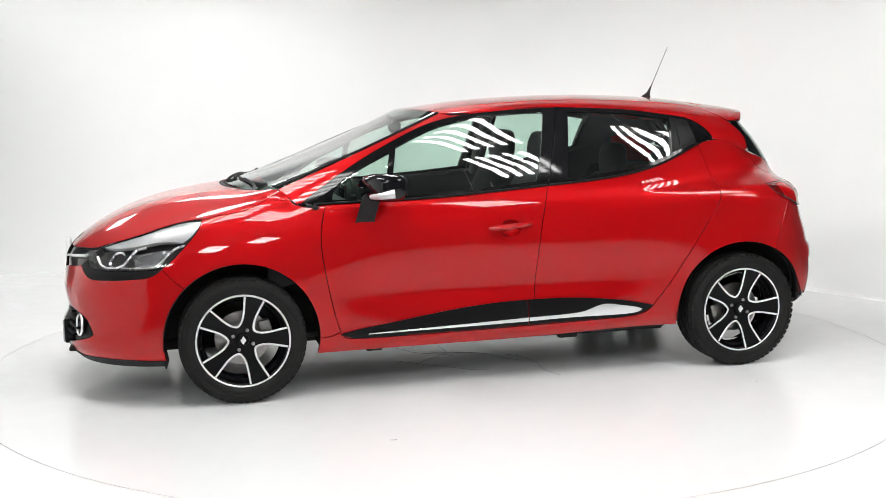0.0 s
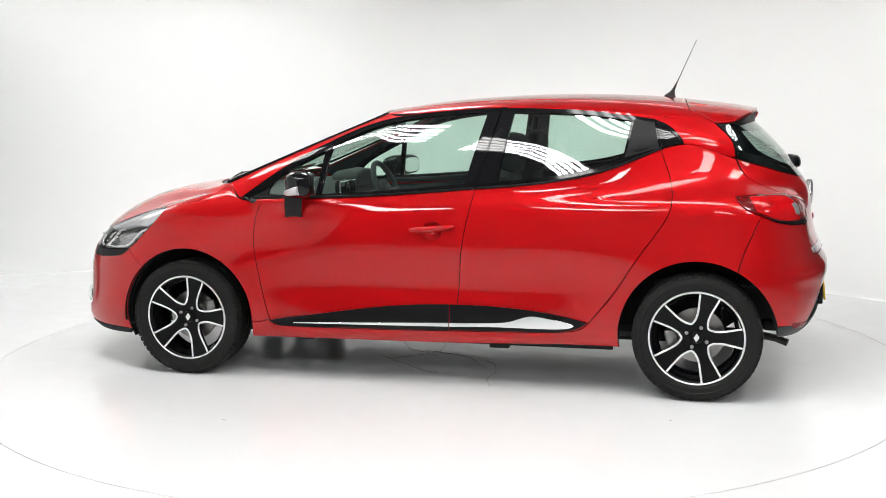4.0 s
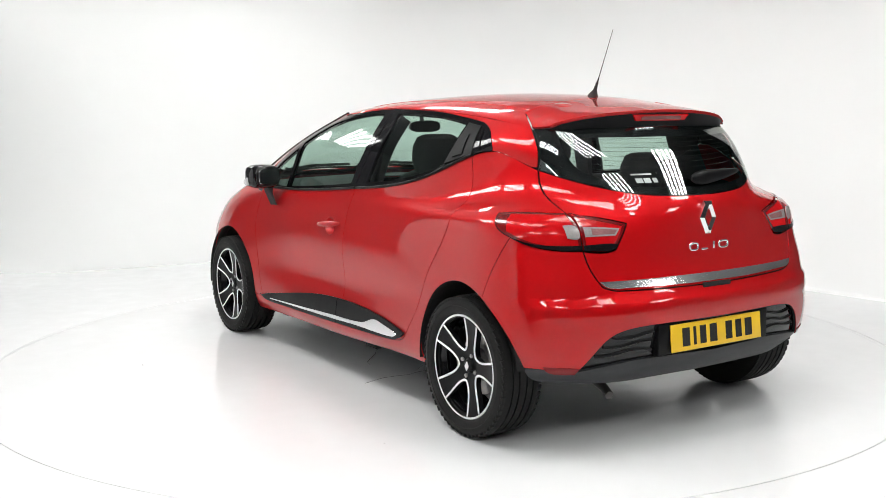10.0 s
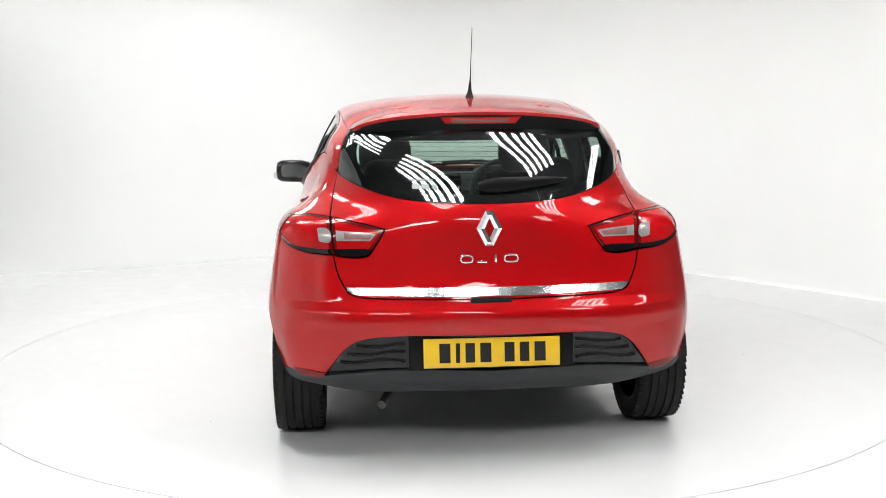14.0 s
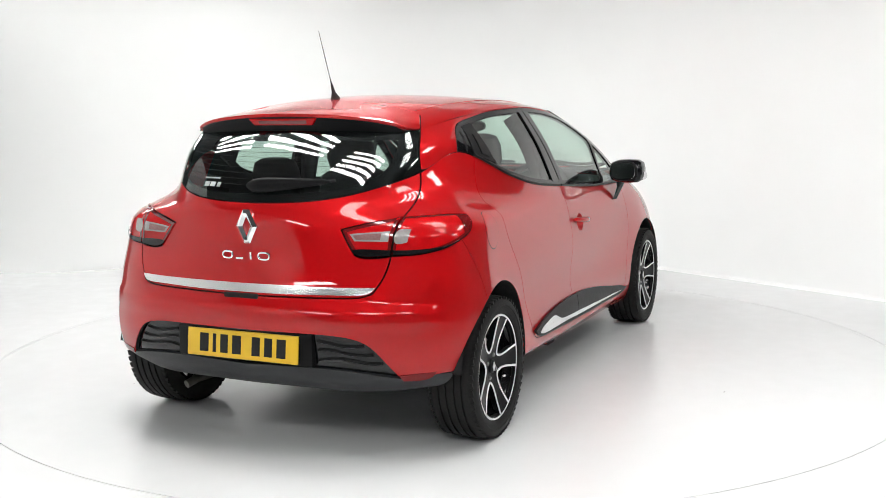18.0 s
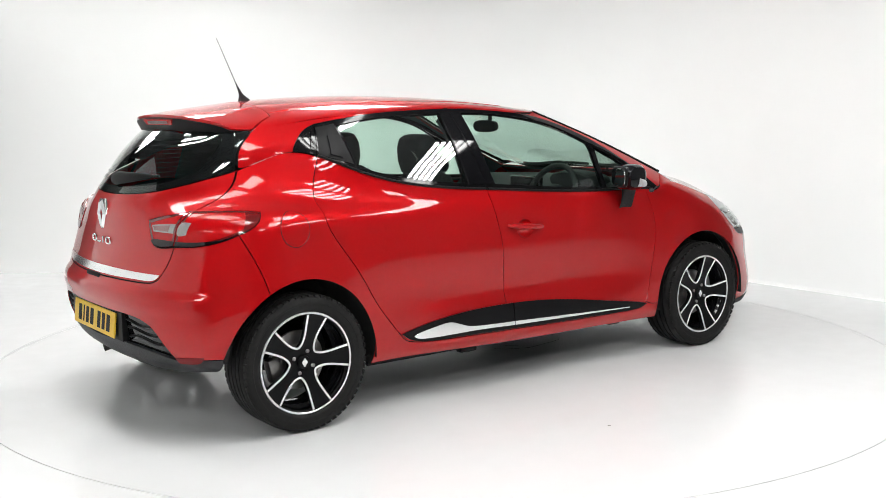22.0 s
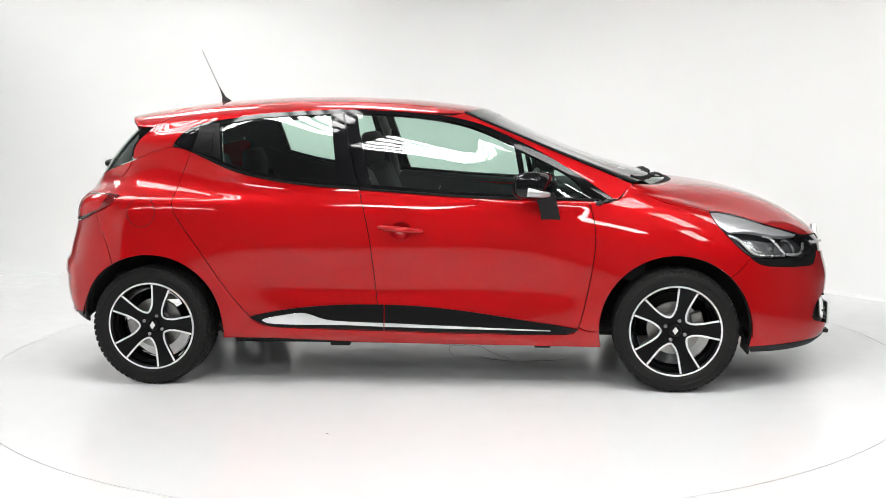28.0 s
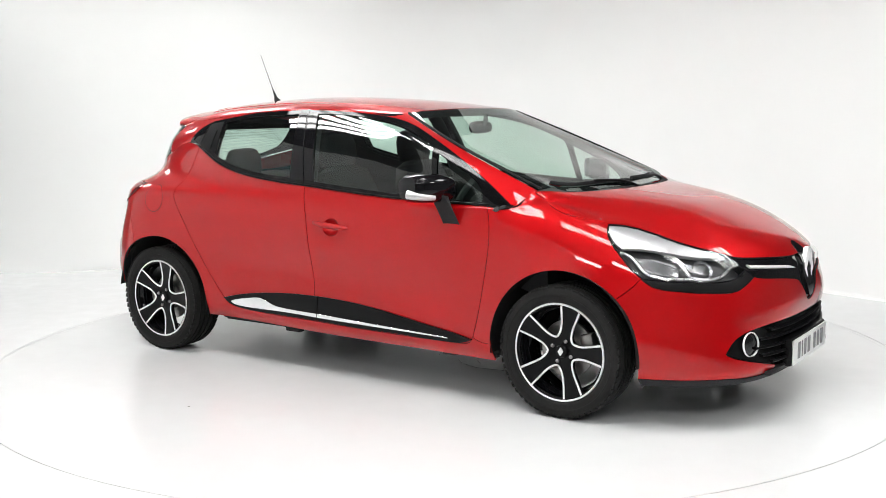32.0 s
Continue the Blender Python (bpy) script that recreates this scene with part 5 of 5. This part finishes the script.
panel("gap_shade_shell", LOW, inner_hull, UNDER, car, "added black shell that keeps the panel gaps dark", join=True, gap=0, depth=0, lift=-.052, cell=.06)

# ---- cabin


def headrest(x, y, z, parent, w=.125):
    hr = part("headrest", loft([oval((x + dx, y, z + dz), (1, 0, .15), (0, 1, 0), rx, w * k, 24, 3) for dz, dx, rx, k in ((-.100, .0, .034, .70), (-.088, 0, .052, .88), (-.03, -.004, .062, 1), (.035, -.010, .062, .98), (.080, -.016, .050, .84), (.094, -.018, .030, .62))]), CLOTH, parent, "dark padded headrest")
    for s in (-1, 1):
        part("headrest_post", tube([(x + .004, y + s * .05, z - .16), (x + .002, y + s * .05, z - .07)], .006, 8), STEEL, hr)


def front_seat(y):
    seat = part("front_seat", loft([oval((cx, y, cz), (1, 0, 0), (0, 1, 0), rx, .245 * k, 28, 3.2) for cz, cx, rx, k in ((.30, .05, .24, .9), (.34, .05, .26, 1), (.44, .05, .26, 1), (.475, .05, .24, .92))]), CLOTH, car, "dark cloth front seat")
    part("backrest", loft([oval((cx, y, cz), (1, 0, .25), (0, 1, 0), rx, .235 * k, 28, 3.2) for cz, cx, rx, k in ((.42, -.16, .06, .9), (.55, -.185, .075, 1), (.75, -.240, .085, 1.02), (.92, -.290, .078, .96), (1.02, -.315, .065, .80), (1.05, -.32, .036, .55))]), CLOTH, seat)
    headrest(-.345, y, 1.140, seat, .135)
    return seat


for sy in (.36, -.36):
    front_seat(sy)
bench = part("rear_seat", box(-.95, -.45, -.62, .62, .30, .48, .05, 3), CLOTH, car, "dark cloth rear bench")
part("backrest", loft([oval((cx, 0, cz), (1, 0, .2), (0, 1, 0), rx, .60 * k, 40, 5) for cz, cx, rx, k in ((.42, -.90, .05, 1), (.55, -.93, .07, 1), (.85, -1.02, .065, .97), (.93, -1.045, .05, .94), (.955, -1.05, .02, .9))]), CLOTH, bench)
for y in (.36, -.36):
    headrest(-1.065, y, 1.045, bench, .12)
part("parcel_shelf", box(-1.62, -1.10, -.50, .50, .935, .955, .01), DASH, car)
part("load_floor", box(-1.70, -1.08, -.55, .55, .50, .53, .01), CLOTH, car)
part("cabin_carpet", box(-1.0, 1.05, -.70, .70, .265, .29, .01), CLOTH, car)
dash = part("dashboard", loft([[(1.16, y, .86), (1.13, y, .935 + .018 * (1 - (y / .68) ** 2)), (.90, y, .945 + .02 * (1 - (y / .68) ** 2)), (.76, y, .925), (.70, y, .86), (.72, y, .72), (.80, y, .60), (1.16, y, .50)] for y in np.linspace(-.70, .70, 15)]), DASH, car, "dark soft dashboard")
part("instrument_hood", loft([oval((x, -.37, z), (0, 1, 0), (0, 0, 1), ry, rz, 24, 2.5) for x, z, ry, rz in ((.86, .945, .16, .05), (.76, .955, .17, .058), (.70, .955, .165, .05), (.69, .955, .15, .04))]), DASH, dash)
part("centre_screen", box(.69, .72, -.13, .13, .82, .965, .012), BLACK_GLOSS, dash, "glossy centre screen")
part("screen_frame", tube([(.688, -.125, .83), (.688, -.125, .955), (.688, .125, .955), (.688, .125, .83)], .006, 8, closed=True, up=(1, 0, 0)), CHROME, dash)
part("centre_console", box(.05, .80, -.11, .11, .27, .60, .03), DASH, car)
part("gear_lever", tube([(.45, 0, .58), (.44, 0, .70), (.44, 0, .73)], [.012, .012, .024], 12), DASH, car)
sw = Matrix.Translation((.555, -.365, .875)) @ Matrix.Rotation(radians(-66), 4, "Y")
ring = [sw @ Vector((.180 * math.cos(a), .180 * math.sin(a), 0)) for a in np.linspace(0, 2 * math.pi, 40, endpoint=False)]
wheel_s = part("steering_wheel", tube(ring, .0165, 12, closed=True, up=sw.to_3x3() @ Vector((0, 0, 1))), DASH, car, "black three-spoke steering wheel")
for a in (90, 270, 180):
    q = sw @ Vector((.17 * math.cos(radians(a)), .17 * math.sin(radians(a)), 0))
    part("wheel_spoke", tube([q, sw @ Vector((.05 * math.cos(radians(a)), .05 * math.sin(radians(a)), -.02))], .018, 8, flat=.5), DASH, wheel_s)
part("wheel_boss", loft([oval(sw @ Vector((0, 0, dz)), sw.to_3x3() @ Vector((1, 0, 0)), sw.to_3x3() @ Vector((0, 1, 0)), r, r, 24, 2.6) for dz, r in ((-.06, .05), (-.02, .075), (.0, .072), (.012, .05))]), DASH, wheel_s)
part("steering_column", tube([sw @ Vector((0, 0, -.05)), sw @ Vector((0, 0, -.25))], .04, 12), DASH, wheel_s)
rvm = part("rear_view_mirror", loft([oval((x, -.02, 1.262), (0, 1, 0), (0, 0, 1), ry, rz, 24, 3) for x, ry, rz in ((.40, .07, .02), (.385, .098, .032), (.365, .102, .034), (.36, .095, .029))]), DASH, car, "black interior mirror")
part("mirror_stem", tube([(.40, -.02, 1.27), (.41, -.02, 1.33)], .012, 10), DASH, rvm)
for y in (.36, -.36):
    part("sun_visor", box(.14, .30, y - .17, y + .17, 1.325, 1.340, .006), LINING, car)
head = trace(ROOF, [("uv", [(.02, 0), (.02, .50)]), ("uv", [(.02, .50), (1.40, .50)]), ("uv", [(1.40, .50), (1.40, 0)]), ("uv", [(1.40, 0), (.02, 0)])])
panel("headlining", ROOF, head, LINING, car, "pale headlining", join=True, gap=0, depth=0, lift=-.030, cell=.07)
for sd in (1, -1):
    for pts in ([(-.26, .690, .96), (-.295, .622, 1.18), (-.33, .540, 1.325)],):
        part("pillar_trim", flipped(tube(smooth(pts, .03), .048, 10, flat=.5, up=(1, 0, 0)), sd), DASH, car)
    panel("door_card", LOW, trace(LOW, [("s", [(.86, .35), (.88, .90)]), belt(.88, -1.10), ("s", [(-1.10, 1.13), (-.80, .40)]), ("s", [(-.80, .40), (.86, .35)])]), DASH, car, "dark door lining", side=sd, gap=0, depth=0, lift=-.075, cell=.06)
    panel("rear_side_lining", TOP, trace(TOP, [("s", [(-.955, 1.115), (-.985, 1.31)]), ("uv", [(J[10] + .16, T1), (J[11], T1)]), ("uv", [(J[11], T1), (J[11] - .02, .004)]), ("s", [(-1.18, 1.18), (-.955, 1.115)])]), DASH, car, side=sd, gap=0, depth=0, lift=-.03, cell=.05)
    part("seat_belt", flipped(tube([(-.33, .66, 1.20), (-.30, .70, .95), (-.25, .72, .5)], .020, 8, flat=.12, up=(0, 1, 0)), sd), BLACK_MATT, car)

# ---------------------------------------------------------------- the studio
TABLE_R = 2.495


def ring_mesh(name, r0, r1, z0, z1, mat, parent=None, seg=192):
    bm = bmesh.new()
    prof = [(r0, z0), (r1, z0), (r1, z1), (r0, z1)] if r0 > 0 else [(r1, z0), (r1, z1)]
    rows = [[bm.verts.new((r * math.cos(6.2831853 * i / seg), r * math.sin(6.2831853 * i / seg), z)) for i in range(seg)] for r, z in prof]
    k = len(rows)
    for a in range(k if r0 > 0 else k - 1):
        for i in range(seg):
            bm.faces.new((rows[a][i], rows[a][(i + 1) % seg], rows[(a + 1) % k][(i + 1) % seg], rows[(a + 1) % k][i]))
    if r0 == 0:
        bm.faces.new(rows[-1])
        bm.faces.new(list(reversed(rows[0])))
    return part(name, bm, mat, parent, angle=30)


def slab(name, pts, z0, z1, mat):
    """An upright prism over a plan outline."""
    bm = bmesh.new()
    lo = [bm.verts.new((x, y, z0)) for x, y in pts]
    hi = [bm.verts.new((x, y, z1)) for x, y in pts]
    n = len(pts)
    for i in range(n):
        bm.faces.new((lo[i], lo[(i + 1) % n], hi[(i + 1) % n], hi[i]))
    bm.faces.new(hi)
    bm.faces.new(list(reversed(lo)))
    return part(name, bm, mat, None, angle=30)


def floor_with_hole():
    """The studio floor, open where the turntable sits."""
    bm = bmesh.new()
    seg = 192
    inner = [bm.verts.new(((TABLE_R + .005) * math.cos(6.2831853 * i / seg), (TABLE_R + .005) * math.sin(6.2831853 * i / seg), 0)) for i in range(seg)]
    low = [bm.verts.new((v.co.x, v.co.y, -.1)) for v in inner]
    outer = []
    for i in range(seg):
        a = 6.2831853 * i / seg
        c, s = math.cos(a), math.sin(a)
        k = min(7.0 / max(abs(c), 1e-6), (6.0 if s > 0 else 7.0) / max(abs(s), 1e-6))
        outer.append(bm.verts.new((c * k, s * k, 0)))
    for i in range(seg):
        j = (i + 1) % seg
        bm.faces.new((inner[i], outer[i], outer[j], inner[j]))
        bm.faces.new((inner[j], low[j], low[i], inner[i]))
    return part("floor", bm, WHITE_FLOOR, None, angle=30)


tagged(floor_with_hole(), "glossy white painted studio floor", "floor", kind="structure")
table = new("turntable")
tagged(table, "white round vehicle turntable flush with the floor", "turntable")
ring_mesh("platform", 0, TABLE_R, -.09, 0, WHITE_FLOOR, table)
ring_mesh("edge_ring", TABLE_R - .03, TABLE_R - .001, -.02, .0008, WHITE_FLOOR, table)
CRACK = material("dark_floor_crack", (0.10, 0.10, 0.10), 0.8, grain=0.3)


def crack(pts, width):
    """A thin dark crack in the platform's paint."""
    p = [Vector(q) for q in pts]
    bm = bmesh.new()
    rows = []
    for i, q in enumerate(p):
        t = (p[min(i + 1, len(p) - 1)] - p[max(i - 1, 0)]).normalized()
        o = Vector((-t.y, t.x)) * width * (.4 + .6 * random.random())
        rows.append([bm.verts.new((q.x + o.x * k, q.y + o.y * k, h)) for k, h in ((-1, .0003), (0, .0016), (1, .0003))])
    for a, b in zip(rows, rows[1:]):
        for i in (0, 1):
            bm.faces.new((a[i], a[i + 1], b[i + 1], b[i]))
    return part("crack", bm, CRACK, table)


for k in range(6):
    x, y, a = random.uniform(-.5, .5), random.uniform(-.4, .4), random.uniform(0, 6.28)
    line = []
    for i in range(9):
        line.append((x, y))
        a += random.uniform(-.5, .5)
        x, y = x + .07 * math.cos(a), y + .07 * math.sin(a)
    crack(line, .0015)
for x, y, w in ((.632, 1.558, .012), (-.35, -1.62, .008), (-1.30, 1.15, .005), (1.5, .6, .004)):
    crack([(x - w, y), (x, y + .003), (x + w, y - .002)], .003)
# Unseen slab under the rim gap; its near-black carries the gap's shade.
tagged(slab("pit", [(-2.7, -2.7), (2.7, -2.7), (2.7, 2.7), (-2.7, 2.7)], -.2, -.1, VOID), "turntable pit, its shade put in as near-black", "pit", kind="structure")

WALL_H = 3.9


def studio_wall():
    """One white wall: straight along the back, rounding into a slanting run. Its foot sweeps softly into the
    floor at the back and stands square on it along the slanting run."""
    d = Vector((.625, -.781))
    path = [Vector((x, 4.55)) for x in np.linspace(-5.6, -.5, 14)]
    a1 = math.atan2(d.y, d.x)
    r = 2.0
    path += [Vector((-.5 + r * math.sin(-a), 4.55 - r + r * math.cos(a))) for a in np.linspace(0, a1, 14)[1:]]
    end = path[-1]
    path += [end + d * k for k in np.linspace(.3, 3.4, 9)]
    bm = bmesh.new()
    rows = []
    n = len(path)
    for i, p in enumerate(path):
        t = (path[min(i + 1, n - 1)] - path[max(i - 1, 0)]).normalized()
        out = Vector((-t.y, t.x))
        soft = max(0, min(1, (14 - i) / 8)) if i > 6 else 1
        rad = .03 + 1.5 * soft
        prof = [(-rad + rad * math.sin(a), .002 + rad - rad * math.cos(a)) for a in np.linspace(0, math.pi / 2, 14)] + [(0, WALL_H), (.2, WALL_H), (.2, -.05), (-rad, -.05)]
        rows.append([bm.verts.new((p.x + out.x * o, p.y + out.y * o, z)) for o, z in prof])
    for a, b in zip(rows, rows[1:]):
        for i in range(len(a)):
            bm.faces.new((a[i], b[i], b[(i + 1) % len(a)], a[(i + 1) % len(a)]))
    bm.faces.new(rows[0])
    bm.faces.new(list(reversed(rows[-1])))
    return part("wall_studio", bm, WHITE_WALL, None, angle=30)


tagged(studio_wall(), "white studio wall curving round the turntable", "wall", kind="structure")
tagged(slab("wall_side", [(-5.0, 1.5), (-5.0, -7.0), (-5.2, -7.0), (-5.2, 1.5)], -.05, WALL_H, WHITE_WALL), "white studio side wall", "wall", kind="structure")
HALL = material("grey_hall_paint", (0.20, 0.202, 0.205), 0.85, grain=0.15, grain_scale=4)
ROOF_BOARD = material("dark_roof_boards", (0.05, 0.051, 0.053), 0.85, grain=0.15, grain_scale=4)
HALL_FLOOR = material("dark_concrete", (0.10, 0.10, 0.10), 0.7, grain=0.25, grain_scale=6, bump=0.2)
for nm, pts in (("wall_west", [(-7.0, 6), (-7.2, 6), (-7.2, -9.2), (-7.0, -9.2)]), ("wall_east", [(7.0, 6), (7.2, 6), (7.2, -9.2), (7.0, -9.2)]),
                ("wall_south", [(-7.0, -9), (7.0, -9), (7.0, -9.2), (-7.0, -9.2)]), ("wall_north", [(-7.0, 5.8), (7.0, 5.8), (7.0, 6.0), (-7.0, 6.0)])):
    tagged(slab(nm, pts, -.05, WALL_H, HALL), "plain grey hall wall", "wall", kind="structure")
tagged(slab("hall_floor", [(-7, -9), (7, -9), (7, -7.0), (-7, -7.0)], -.05, 0, HALL_FLOOR), "dark concrete hall floor", "floor", kind="structure")
tagged(slab("ceiling", [(-7.2, -9.2), (7.2, -9.2), (7.2, 6), (-7.2, 6)], WALL_H, WALL_H + .1, ROOF_BOARD), "dark hall ceiling", "ceiling", kind="structure")

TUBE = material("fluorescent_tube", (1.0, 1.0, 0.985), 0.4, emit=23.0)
CASE = material("white_lamp_housing", (0.75, 0.75, 0.74), 0.5)


def box_bm(x0, x1, y0, y1, z0, z1, bm=None):
    bm = bm or bmesh.new()
    v = [bm.verts.new((x, y, z)) for z in (z0, z1) for x, y in ((x0, y0), (x1, y0), (x1, y1), (x0, y1))]
    for q in ((0, 3, 2, 1), (4, 5, 6, 7), (0, 1, 5, 4), (1, 2, 6, 5), (2, 3, 7, 6), (3, 0, 4, 7)):
        bm.faces.new([v[i] for i in q])
    return bm


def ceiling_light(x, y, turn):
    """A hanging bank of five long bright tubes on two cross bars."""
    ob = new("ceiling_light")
    tagged(ob, "white hanging light bank with five bright tubes, eight such banks added as fill", "ceiling light", "ceiling lights")
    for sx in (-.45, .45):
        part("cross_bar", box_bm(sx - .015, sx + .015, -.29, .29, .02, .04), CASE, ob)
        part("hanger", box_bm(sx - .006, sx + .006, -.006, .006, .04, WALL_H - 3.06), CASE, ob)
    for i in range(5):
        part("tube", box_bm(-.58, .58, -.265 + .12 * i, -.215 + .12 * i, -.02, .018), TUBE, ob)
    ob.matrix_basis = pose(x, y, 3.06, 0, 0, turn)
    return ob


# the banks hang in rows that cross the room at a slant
# First six follow reflections in the windows; the other eight are added fill.
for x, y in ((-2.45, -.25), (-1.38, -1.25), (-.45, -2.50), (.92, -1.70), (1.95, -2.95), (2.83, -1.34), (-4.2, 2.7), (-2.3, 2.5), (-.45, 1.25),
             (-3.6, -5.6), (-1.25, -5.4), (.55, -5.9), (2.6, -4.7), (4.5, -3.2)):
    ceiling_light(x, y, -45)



# ---------------------------------------------------------------- what turns


def motions():
    rows = [(i * .5, pose(0, 0, 0, 0, 0, 194.452 - 7.14987 * i * .5)) for i in range(65)]
    walk(car, rows)
    walk(table, rows)


motions()
